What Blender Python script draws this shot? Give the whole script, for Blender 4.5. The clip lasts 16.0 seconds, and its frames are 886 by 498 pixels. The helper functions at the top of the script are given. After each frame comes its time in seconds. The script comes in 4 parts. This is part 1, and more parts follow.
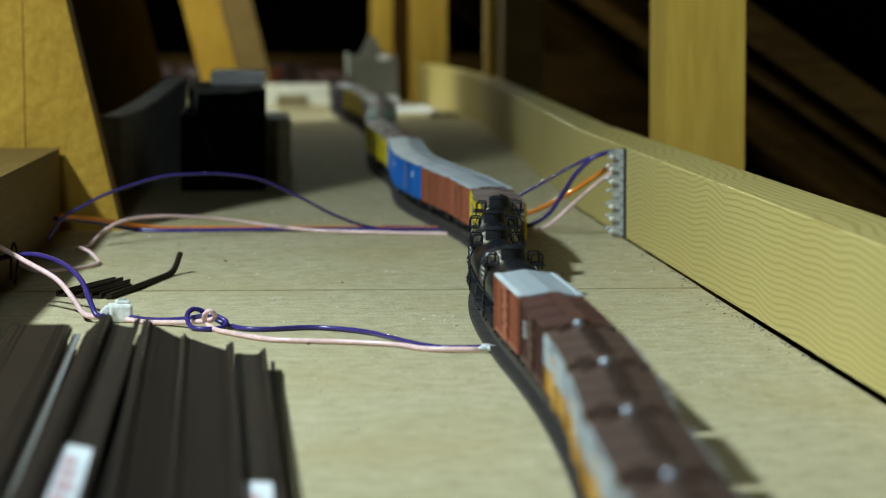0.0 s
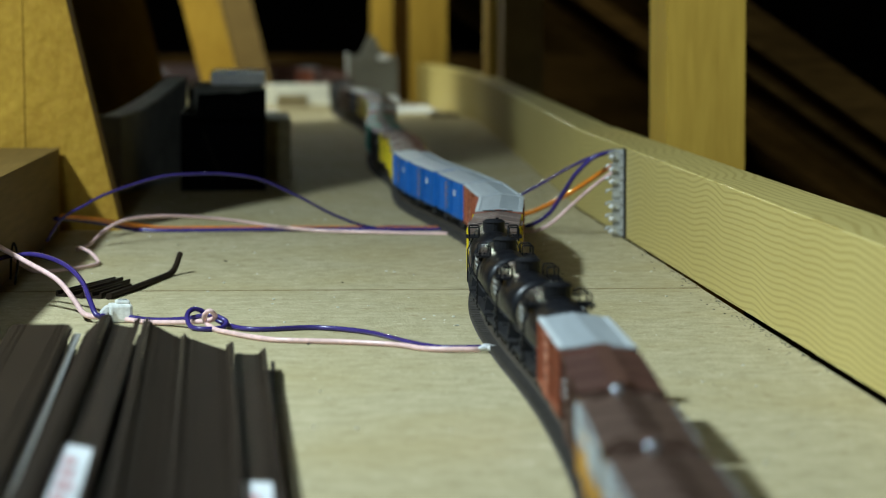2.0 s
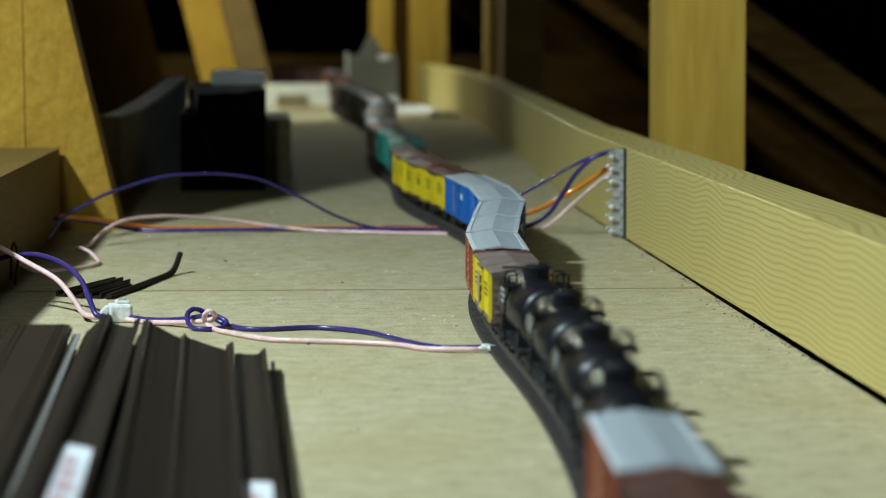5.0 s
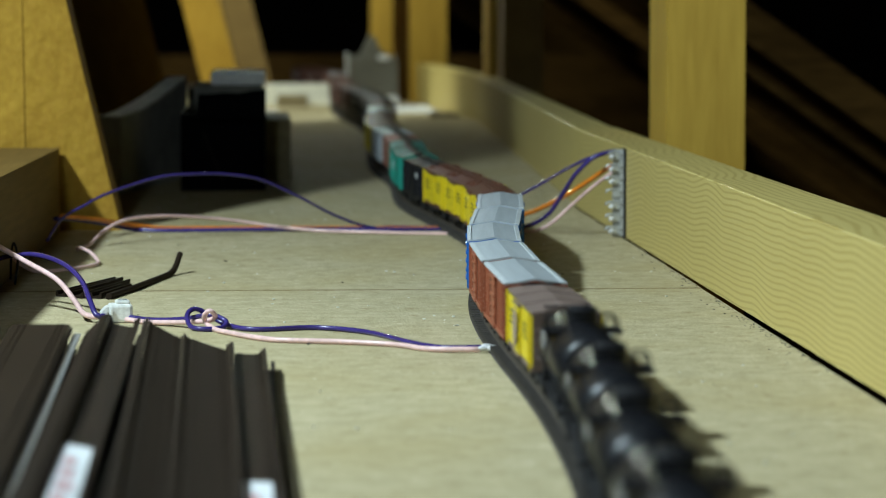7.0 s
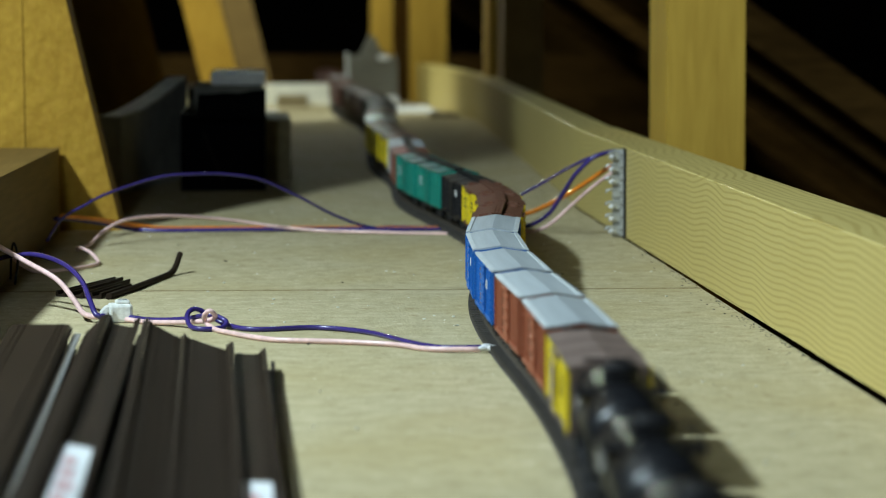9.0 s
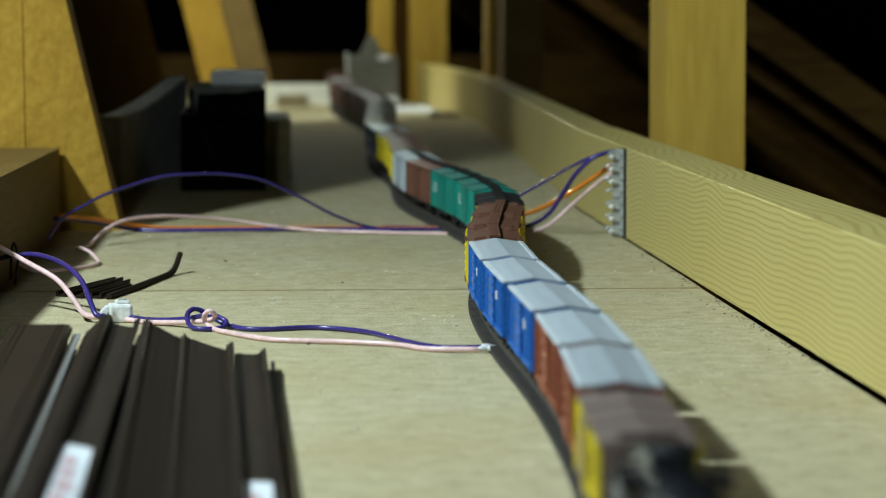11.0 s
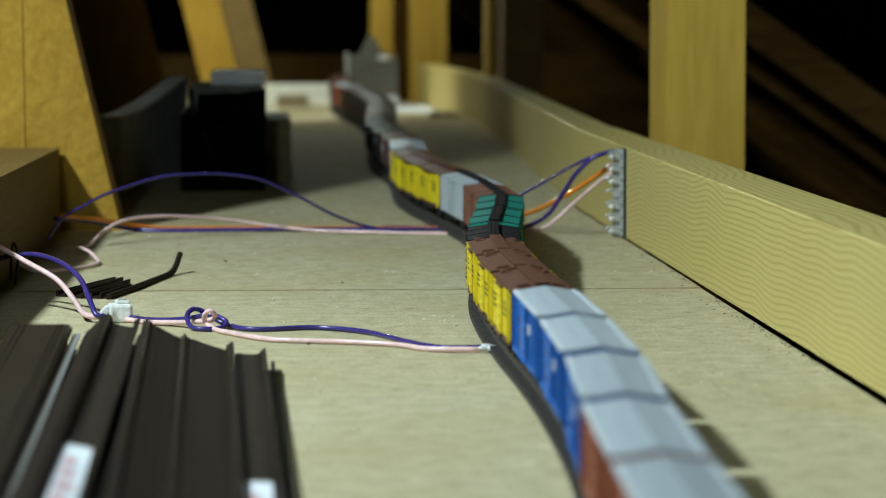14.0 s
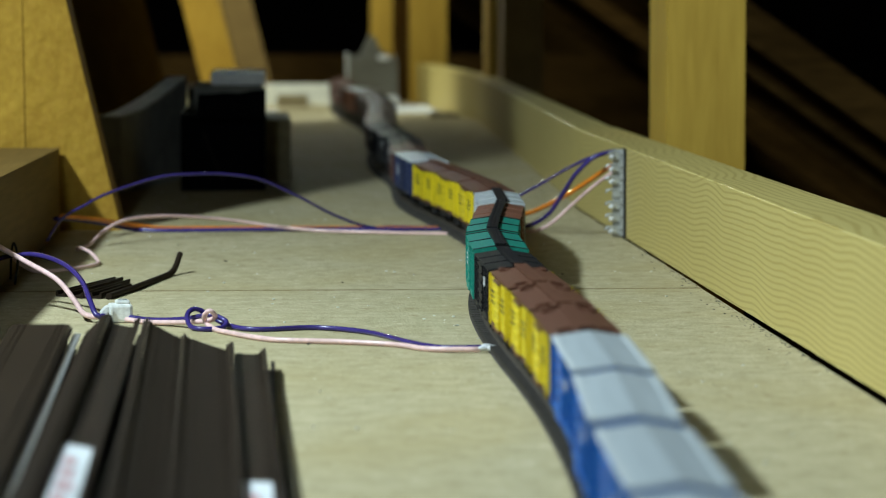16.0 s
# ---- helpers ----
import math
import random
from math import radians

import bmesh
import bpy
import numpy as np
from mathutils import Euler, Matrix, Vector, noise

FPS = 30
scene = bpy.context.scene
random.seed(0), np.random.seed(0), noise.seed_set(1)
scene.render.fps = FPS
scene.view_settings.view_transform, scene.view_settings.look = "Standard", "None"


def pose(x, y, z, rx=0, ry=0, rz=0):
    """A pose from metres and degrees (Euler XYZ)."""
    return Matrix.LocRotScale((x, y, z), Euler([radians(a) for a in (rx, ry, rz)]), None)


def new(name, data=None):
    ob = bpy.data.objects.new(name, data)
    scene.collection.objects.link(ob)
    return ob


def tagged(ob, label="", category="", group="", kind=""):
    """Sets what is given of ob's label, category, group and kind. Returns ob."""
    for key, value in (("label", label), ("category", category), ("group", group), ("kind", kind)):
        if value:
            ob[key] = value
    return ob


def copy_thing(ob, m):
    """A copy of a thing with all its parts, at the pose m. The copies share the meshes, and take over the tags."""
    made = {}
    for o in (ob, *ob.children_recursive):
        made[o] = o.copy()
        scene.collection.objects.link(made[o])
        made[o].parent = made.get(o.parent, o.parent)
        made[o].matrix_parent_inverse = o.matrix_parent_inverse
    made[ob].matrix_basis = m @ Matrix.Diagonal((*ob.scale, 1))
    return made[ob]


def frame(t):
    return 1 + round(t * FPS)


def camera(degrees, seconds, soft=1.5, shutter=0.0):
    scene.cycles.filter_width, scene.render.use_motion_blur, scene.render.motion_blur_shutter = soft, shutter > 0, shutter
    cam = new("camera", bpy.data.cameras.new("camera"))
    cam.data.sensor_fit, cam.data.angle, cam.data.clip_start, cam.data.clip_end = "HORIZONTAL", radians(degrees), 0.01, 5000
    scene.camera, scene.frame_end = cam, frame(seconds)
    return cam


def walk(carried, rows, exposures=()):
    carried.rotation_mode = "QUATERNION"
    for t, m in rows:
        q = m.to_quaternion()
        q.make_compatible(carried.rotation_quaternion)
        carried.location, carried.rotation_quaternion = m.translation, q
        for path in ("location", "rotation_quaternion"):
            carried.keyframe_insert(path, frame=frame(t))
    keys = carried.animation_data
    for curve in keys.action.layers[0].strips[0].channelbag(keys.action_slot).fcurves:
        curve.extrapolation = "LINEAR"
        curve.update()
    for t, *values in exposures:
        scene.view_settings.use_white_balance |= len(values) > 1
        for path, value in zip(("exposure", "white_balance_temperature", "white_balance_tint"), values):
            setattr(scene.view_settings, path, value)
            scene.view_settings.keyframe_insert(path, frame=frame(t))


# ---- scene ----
cam = camera(16.03, 16.0, soft=1.0)
EYE = (0.0, 0.0, 0.111)
AIM = pose(EYE[0], EYE[1], EYE[2], 90 - 4.3735, 0, -3.3086)
walk(cam, [(0.0, AIM), (16.0, AIM)])
cam.data.dof.use_dof = True
cam.data.dof.focus_distance = 1.16
cam.data.dof.aperture_fstop = 21.0

# ---- light: four unseen bare lamps, placed about the loft to fit brightness and shadows ----
world = bpy.data.worlds.new("loft")
world.use_nodes = True
world.node_tree.nodes["Background"].inputs[0].default_value = (0.9, 0.85, 0.6, 1)
world.node_tree.nodes["Background"].inputs[1].default_value = 0.016
scene.world = world


def bulb(name, x, y, z, watts, radius, colour=(0.795, 1.0, 1.08)):
    d = bpy.data.lights.new(name, "POINT")
    d.energy, d.shadow_soft_size, d.color = watts, radius, colour
    ob = new(name, d)
    ob.matrix_world = pose(x, y, z)
    return ob


bulb("loft_lamp_middle", -0.45, 0.90, 0.60, 36.0, 0.028)
bulb("loft_lamp_behind", -0.20, -0.12, 0.46, 11.0, 0.03)
bulb("loft_lamp_side", -0.34, 2.32, 0.44, 17.0, 0.03, (0.88, 1.0, 0.93))
bulb("loft_lamp_far", 0.0, 2.93, 0.31, 2.6, 0.03, (0.90, 1.0, 0.88))


# ---- materials ----
def material(name, colour, rough=0.6, metal=0.0, dark=None, scale=40.0, stretch=(1, 1, 1), mix=0.5, bump=0.0,
             bump_scale=None, fine=None, vary=0.0, gloss=0.5, depth=0.0008, stains=()):
    """Two scales of variation between colour and dark, in object space, with a fine relief."""
    m = bpy.data.materials.new(name)
    m.use_nodes = True
    nt = m.node_tree
    b = nt.nodes["Principled BSDF"]
    b.inputs["Roughness"].default_value, b.inputs["Metallic"].default_value = rough, metal
    b.inputs["Specular IOR Level"].default_value = gloss
    dark = dark or tuple(c * 0.7 for c in colour)
    tc = nt.nodes.new("ShaderNodeTexCoord")
    mp = nt.nodes.new("ShaderNodeMapping")
    mp.inputs["Scale"].default_value = stretch
    nt.links.new(tc.outputs["Object"], mp.inputs[0])
    n1 = nt.nodes.new("ShaderNodeTexNoise")
    n1.inputs["Scale"].default_value, n1.inputs["Detail"].default_value = scale, 6
    n2 = nt.nodes.new("ShaderNodeTexNoise")
    n2.inputs["Scale"].default_value, n2.inputs["Detail"].default_value = fine or scale * 9, 4
    for n in (n1, n2):
        nt.links.new(mp.outputs[0], n.inputs["Vector"])
    add = nt.nodes.new("ShaderNodeMath")
    add.operation = "ADD"
    nt.links.new(n1.outputs[0], add.inputs[0])
    nt.links.new(n2.outputs[0], add.inputs[1])
    rng = nt.nodes.new("ShaderNodeMapRange")
    rng.inputs[1].default_value, rng.inputs[2].default_value = 1.0 - mix * 0.5, 1.0 + mix * 0.5
    nt.links.new(add.outputs[0], rng.inputs[0])
    mx = nt.nodes.new("ShaderNodeMix")
    mx.data_type = "RGBA"
    mx.inputs[6].default_value, mx.inputs[7].default_value = (*dark, 1), (*colour, 1)
    nt.links.new(rng.outputs[0], mx.inputs[0])
    out = mx.outputs[2]
    if vary:
        oi = nt.nodes.new("ShaderNodeObjectInfo")
        hs = nt.nodes.new("ShaderNodeHueSaturation")
        vr = nt.nodes.new("ShaderNodeMapRange")
        vr.inputs[3].default_value, vr.inputs[4].default_value = 1 - vary, 1 + vary
        nt.links.new(oi.outputs["Random"], vr.inputs[0])
        nt.links.new(vr.outputs[0], hs.inputs["Value"])
        nt.links.new(out, hs.inputs["Color"])
        out = hs.outputs[0]
    for tint, size, low, high, amount in stains:
        ns = nt.nodes.new("ShaderNodeTexNoise")
        ns.inputs["Scale"].default_value, ns.inputs["Detail"].default_value = size, 5
        nt.links.new(mp.outputs[0], ns.inputs["Vector"])
        sr = nt.nodes.new("ShaderNodeMapRange")
        sr.inputs[1].default_value, sr.inputs[2].default_value, sr.inputs[4].default_value = low, high, amount
        nt.links.new(ns.outputs[0], sr.inputs[0])
        sm = nt.nodes.new("ShaderNodeMix")
        sm.data_type = "RGBA"
        sm.inputs[7].default_value = (*tint, 1)
        nt.links.new(sr.outputs[0], sm.inputs[0])
        nt.links.new(out, sm.inputs[6])
        out = sm.outputs[2]
    nt.links.new(out, b.inputs["Base Color"])
    if bump:
        bp = nt.nodes.new("ShaderNodeBump")
        bp.inputs["Strength"].default_value, bp.inputs["Distance"].default_value = bump, depth
        if bump_scale:
            n3 = nt.nodes.new("ShaderNodeTexNoise")
            n3.inputs["Scale"].default_value, n3.inputs["Detail"].default_value = bump_scale, 5
            nt.links.new(mp.outputs[0], n3.inputs["Vector"])
            nt.links.new(n3.outputs[0], bp.inputs["Height"])
        else:
            nt.links.new(add.outputs[0], bp.inputs["Height"])
        nt.links.new(bp.outputs[0], b.inputs["Normal"])
    return m


def timber(name, light, dark, along="y", rings=150.0, rough=0.55, bump=0.25, warp=0.02, wave=0.0, line=0.60):
    """Sawn softwood: long warped growth rings, fine fibre, a few knots."""
    m = bpy.data.materials.new(name)
    m.use_nodes = True
    nt = m.node_tree
    b = nt.nodes["Principled BSDF"]
    b.inputs["Roughness"].default_value = rough
    tc = nt.nodes.new("ShaderNodeTexCoord")
    mp = nt.nodes.new("ShaderNodeMapping")
    mp.inputs["Scale"].default_value = {"y": (1, 0.10, 1), "z": (1, 1, 0.10), "x": (0.1, 1, 1)}[along]
    nt.links.new(tc.outputs["Object"], mp.inputs[0])
    low = nt.nodes.new("ShaderNodeTexNoise")
    low.inputs["Scale"].default_value, low.inputs["Detail"].default_value = 55, 1.5
    nt.links.new(mp.outputs[0], low.inputs["Vector"])
    sub = nt.nodes.new("ShaderNodeVectorMath")
    sub.operation = "MULTIPLY_ADD"
    sub.inputs[1].default_value = (warp, warp, warp)
    swell = nt.nodes.new("ShaderNodeTexNoise")
    swell.inputs["Scale"].default_value, swell.inputs["Detail"].default_value = 11, 1.0
    nt.links.new(tc.outputs["Object"], swell.inputs["Vector"])
    lift = nt.nodes.new("ShaderNodeVectorMath")
    lift.operation = "MULTIPLY_ADD"
    lift.inputs[1].default_value = (0, 0, wave)
    nt.links.new(swell.outputs["Color"], lift.inputs[0])
    nt.links.new(tc.outputs["Object"], lift.inputs[2])
    nt.links.new(low.outputs["Color"], sub.inputs[0])
    nt.links.new(lift.outputs[0], sub.inputs[2])
    wv = nt.nodes.new("ShaderNodeTexWave")
    wv.wave_type, wv.bands_direction = "BANDS", {"y": "Z", "z": "X", "x": "Z"}[along]
    wv.inputs["Scale"].default_value, wv.inputs["Distortion"].default_value = rings, 0.6
    wv.inputs["Detail"].default_value, wv.inputs["Detail Scale"].default_value = 2, 0.4
    tip = nt.nodes.new("ShaderNodeMapping")
    tip.inputs["Rotation"].default_value = (0, 0.55, 0) if along == "y" else (0, 0, 0)
    nt.links.new(sub.outputs[0], tip.inputs[0])
    nt.links.new(tip.outputs[0], wv.inputs["Vector"])
    fib = nt.nodes.new("ShaderNodeTexNoise")
    fib.inputs["Scale"].default_value, fib.inputs["Detail"].default_value = 900, 3
    nt.links.new(mp.outputs[0], fib.inputs["Vector"])
    rmp = nt.nodes.new("ShaderNodeMapRange")
    rmp.interpolation_type = "SMOOTHSTEP"
    rmp.inputs[1].default_value, rmp.inputs[2].default_value = line - 0.35, 1.0
    rmp.inputs[4].default_value = 0.75
    nt.links.new(wv.outputs["Fac"], rmp.inputs[0])
    mul = nt.nodes.new("ShaderNodeMath")
    mul.operation = "MULTIPLY_ADD"
    mul.inputs[1].default_value = 0.35
    nt.links.new(fib.outputs[0], mul.inputs[0])
    nt.links.new(rmp.outputs[0], mul.inputs[2])
    blot = nt.nodes.new("ShaderNodeTexNoise")
    blot.inputs["Scale"].default_value, blot.inputs["Detail"].default_value = 7, 4
    nt.links.new(tc.outputs["Object"], blot.inputs["Vector"])
    m2 = nt.nodes.new("ShaderNodeMath")
    m2.operation = "MULTIPLY_ADD"
    m2.inputs[1].default_value = 0.5
    nt.links.new(blot.outputs[0], m2.inputs[0])
    nt.links.new(mul.outputs[0], m2.inputs[2])
    rg = nt.nodes.new("ShaderNodeMapRange")
    rg.inputs[1].default_value, rg.inputs[2].default_value = 0.3, 1.25
    nt.links.new(m2.outputs[0], rg.inputs[0])
    mx = nt.nodes.new("ShaderNodeMix")
    mx.data_type = "RGBA"
    mx.inputs[6].default_value, mx.inputs[7].default_value = (*light, 1), (*dark, 1)
    nt.links.new(rg.outputs[0], mx.inputs[0])
    nt.links.new(mx.outputs[2], b.inputs["Base Color"])
    bp = nt.nodes.new("ShaderNodeBump")
    bp.inputs["Strength"].default_value, bp.inputs["Distance"].default_value = bump, 0.0006
    nt.links.new(mul.outputs[0], bp.inputs["Height"])
    nt.links.new(bp.outputs[0], b.inputs["Normal"])
    return m


PINE = timber("planed_pine", (0.55, 0.44, 0.150), (0.415, 0.308, 0.087), "y", 160, warp=0.004, bump=0.06, wave=0.014, line=0.80)
PINE_POST = material("sawn_pine_upright", (0.52, 0.325, 0.045), 0.7, dark=(0.38, 0.222, 0.025), scale=75, stretch=(1, 1, 0.12), mix=0.8, bump=0.25, bump_scale=300, fine=260, gloss=0.3)
PINE_OLD = material("rough_sawn_pine", (0.40, 0.235, 0.024), 0.8, dark=(0.275, 0.142, 0.010), scale=30, stretch=(1, 1, 0.8), mix=0.7, bump=0.9, bump_scale=140, fine=300, gloss=0.3, depth=0.002)
# pine with shade put into its colour, for timbers facing away from the lamps
PINE_SHADED = material("shade_darkened_pine", (0.22, 0.135, 0.035), 0.7, dark=(0.14, 0.08, 0.018), scale=50, stretch=(1, 0.05, 1), mix=0.8, bump=0.2, gloss=0.25)
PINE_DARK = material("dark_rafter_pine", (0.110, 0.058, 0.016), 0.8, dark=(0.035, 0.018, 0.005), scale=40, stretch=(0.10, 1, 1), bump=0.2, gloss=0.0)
BOARD = material("particle_board", (0.54, 0.465, 0.290), 0.8, dark=(0.36, 0.305, 0.175), scale=120, stretch=(1.0, 0.9, 1), mix=0.6,
                 bump=0.6, bump_scale=600, fine=760, gloss=0.06,
                 stains=(((0.40, 0.32, 0.15), 11.0, 0.46, 0.70, 0.55), ((0.27, 0.20, 0.09), 170.0, 0.60, 0.70, 0.55), ((0.66, 0.60, 0.42), 240.0, 0.64, 0.72, 0.5)))
FELT = material("roofing_felt", (0.011, 0.0085, 0.0075), 0.95, scale=12, bump=0.4, gloss=0.0)
PANEL = material("hardboard", (0.150, 0.078, 0.012), 0.95, scale=9, bump=0.1, gloss=0.0)
BLACK_PLASTIC = material("black_plastic", (0.018, 0.018, 0.020), 0.6, scale=60, mix=0.8, bump=0.1, gloss=0.25)
BROWN_PLASTIC = material("dark_brown_plastic", (0.027, 0.0180, 0.0115), 0.62, dark=(0.014, 0.0092, 0.0060), scale=30, stretch=(1, 0.06, 1), mix=0.8, bump=0.1, gloss=0.06)
SLEEPER = material("sleeper_plastic", (0.062, 0.055, 0.048), 0.7, scale=90, gloss=0.2)
RAIL_METAL = material("weathered_rail", (0.09, 0.075, 0.06), 0.6, 0.3, scale=50, gloss=0.2)
STEEL = material("plated_steel", (0.62, 0.64, 0.64), 0.36, 0.55, scale=80)
DULL_STEEL = material("dull_toothed_steel", (0.46, 0.50, 0.55), 0.4, 0.4, dark=(0.14, 0.16, 0.19), scale=420, mix=0.6)
ROADBED = material("grey_brown_roadbed", (0.075, 0.066, 0.058), 0.75, scale=70, mix=0.8, bump=0.15, gloss=0.2)
WHEEL = material("blackened_metal", (0.05, 0.05, 0.05), 0.5, 0.6)


def paint(name, c, rough=0.5, gloss=0.28):
    return material(name, c, rough, dark=tuple(v * 0.72 for v in c), scale=55, mix=0.9, bump=0.12, bump_scale=500, vary=0.06, gloss=gloss)


RED = paint("oxide_red_paint", (0.33, 0.095, 0.045))
TUSCAN = paint("tuscan_brown_paint", (0.085, 0.034, 0.024))
BLUE = paint("bright_blue_paint", (0.007, 0.125, 0.45))
NAVY = paint("navy_paint", (0.02, 0.03, 0.08))
YELLOW = paint("yellow_paint", (0.74, 0.57, 0.012))
ORANGE = paint("orange_paint", (0.56, 0.29, 0.04))
TEAL = paint("teal_green_paint", (0.006, 0.23, 0.17))
SILVER = paint("silver_grey_paint", (0.42, 0.455, 0.465))
GREY_ROOF = material("galvanised_grey_roof", (0.46, 0.505, 0.53), 0.45, dark=(0.31, 0.345, 0.365), scale=420, stretch=(1, 0.05, 1), mix=0.9, bump=0.1, bump_scale=700, fine=60, vary=0.10)
BROWN_ROOF = paint("brown_roof_paint", (0.140, 0.057, 0.033))
GREYBROWN_ROOF = paint("dull_purple_brown_roof", (0.19, 0.135, 0.115))
# roof grey lightened to paint the light caught on the eaves
EAVE_LIT = paint("lit_eave_paint", (0.56, 0.60, 0.615))
CREST_TAN = paint("tan_crest_paint", (0.36, 0.27, 0.20))
REEFER_ROOF = paint("grey_brown_roof_paint", (0.105, 0.060, 0.042))
WALK_BROWN = paint("roofwalk_brown_paint", (0.12, 0.052, 0.034))
BLACK = paint("black_paint", (0.014, 0.014, 0.016), 0.50, 0.12)
RUST = paint("rust_brown_paint", (0.185, 0.072, 0.042))
GLOSS_BLACK = material("glossy_black_paint", (0.012, 0.013, 0.016), 0.34, dark=(0.006, 0.006, 0.008), scale=60, bump=0.05, gloss=0.40)
WHITE_INK = material("white_lettering", (0.75, 0.76, 0.76), 0.5)
BLACK_INK = material("black_lettering", (0.02, 0.02, 0.02), 0.5)


# ---- mesh helpers ----
def bx(bm, x0, x1, y0, y1, z0, z1, bevel=0.0):
    r = bmesh.ops.create_cube(bm, size=1.0, matrix=Matrix.LocRotScale(((x0 + x1) / 2, (y0 + y1) / 2, (z0 + z1) / 2), None,
                                                                     (x1 - x0, y1 - y0, z1 - z0)))
    if bevel:
        edges = list({e for v in r["verts"] for e in v.link_edges})
        bmesh.ops.bevel(bm, geom=edges, offset=bevel, segments=2, affect="EDGES", profile=0.5)
    return bm


def box_mesh(*a, bevel=0.0):
    return bx(bmesh.new(), *a, bevel=bevel)


def cyl(bm, p, q, r, n=12, r2=None):
    p, q = Vector(p), Vector(q)
    m = Matrix.Translation((p + q) / 2) @ (q - p).to_track_quat("Z", "Y").to_matrix().to_4x4()
    bmesh.ops.create_cone(bm, cap_ends=True, segments=n, radius1=r, radius2=r if r2 is None else r2, depth=(q - p).length, matrix=m)
    return bm


def prism(bm, profile, a, b, axis="y"):
    """A closed profile of (u, w) pairs pulled from a to b: along y the pairs are x, z; along x they are y, z; along z x, y."""
    def at(u, w, s):
        return {"y": (u, s, w), "x": (s, u, w), "z": (u, w, s)}[axis]
    v0 = [bm.verts.new(at(u, w, a)) for u, w in profile]
    v1 = [bm.verts.new(at(u, w, b)) for u, w in profile]
    n = len(profile)
    f = [bm.faces.new(v0), bm.faces.new(v1[::-1])]
    for i in range(n):
        f.append(bm.faces.new((v0[i], v1[i], v1[(i + 1) % n], v0[(i + 1) % n])))
    bmesh.ops.recalc_face_normals(bm, faces=f)
    return bm


def smooth_path(points, step=0.004):
    """A Catmull-Rom curve through the points, as evenly spaced places."""
    p = [np.array(q, float) for q in points]
    p = [2 * p[0] - p[1]] + p + [2 * p[-1] - p[-2]]
    out = []
    for i in range(1, len(p) - 2):
        n = max(3, int(np.linalg.norm(p[i + 1] - p[i]) / step))
        for k in range(n):
            u = k / n
            out.append(0.5 * (2 * p[i] + (p[i + 1] - p[i - 1]) * u + (2 * p[i - 1] - 5 * p[i] + 4 * p[i + 1] - p[i + 2]) * u * u
                              + (3 * p[i] - p[i - 1] - 3 * p[i + 1] + p[i + 2]) * u ** 3))
    out.append(p[-2])
    return out


def sweep(bm, pts, r, n=8):
    """A round tube along the places."""
    rings = []
    up = Vector((0, 0, 1))
    for i, q in enumerate(pts):
        d = Vector(pts[min(i + 1, len(pts) - 1)]) - Vector(pts[max(i - 1, 0)])
        d.normalize()
        s = d.cross(up)
        s = s.normalized() if s.length > 1e-4 else Vector((1, 0, 0))
        w = s.cross(d)
        rings.append([bm.verts.new(Vector(q) + (s * math.cos(2 * math.pi * k / n) + w * math.sin(2 * math.pi * k / n)) * r) for k in range(n)])
    for a, b in zip(rings, rings[1:]):
        for k in range(n):
            bm.faces.new((a[k], a[(k + 1) % n], b[(k + 1) % n], b[k])).smooth = True
    bm.faces.new(rings[0][::-1]), bm.faces.new(rings[-1])
    return bm


def finish(name, bm, mat):
    me = bpy.data.meshes.new(name)
    bm.to_mesh(me)
    bm.free()
    me.materials.append(mat)
    return me


def thing(name, bm, mat, label, category="", group="", kind="", m=None):
    ob = new(name, finish(name, bm, mat))
    if m is not None:
        ob.matrix_world = m
    return tagged(ob, label, category, group, kind)


def holder(name, label, category, group="", kind="", m=None):
    ob = new(name)
    ob.empty_display_size = 0.01
    if m is not None:
        ob.matrix_world = m
    return tagged(ob, label, category, group, kind)


def part(name, bm, mat, parent, label=""):
    ob = new(name, finish(name, bm, mat))
    ob.parent = parent
    return tagged(ob, label)


def share(name, me, parent, m=None, label=""):
    ob = new(name, me)
    ob.parent = parent
    if m is not None:
        ob.matrix_basis = m
    return tagged(ob, label)


# ---- the loft ----
RISE = 0.013   # slope of the far board, which tips up from the butt joint
JOINT = 1.24
LEVEL = 2.60    # beyond this the far board runs level


def floor_z(y):
    """Height of the layout top at y."""
    return max(0.0, RISE * (min(y, LEVEL) - JOINT))


def on_far(ob, y):
    """Brings a thing, drawn at y for a level board, onto the rising far board at its true size."""
    k = (EYE[2] + JOINT * RISE) / (EYE[2] + RISE * y)
    ob.scale = (k, k, k)
    ob.location = [e * (1 - k) + k * c for e, c in zip(EYE, ob.location)]
    ob.location.z -= max(0.0, RISE * (k * y - LEVEL))
    return ob


def roof_z(x):
    return 0.20 - 0.70 * (x - 0.255)


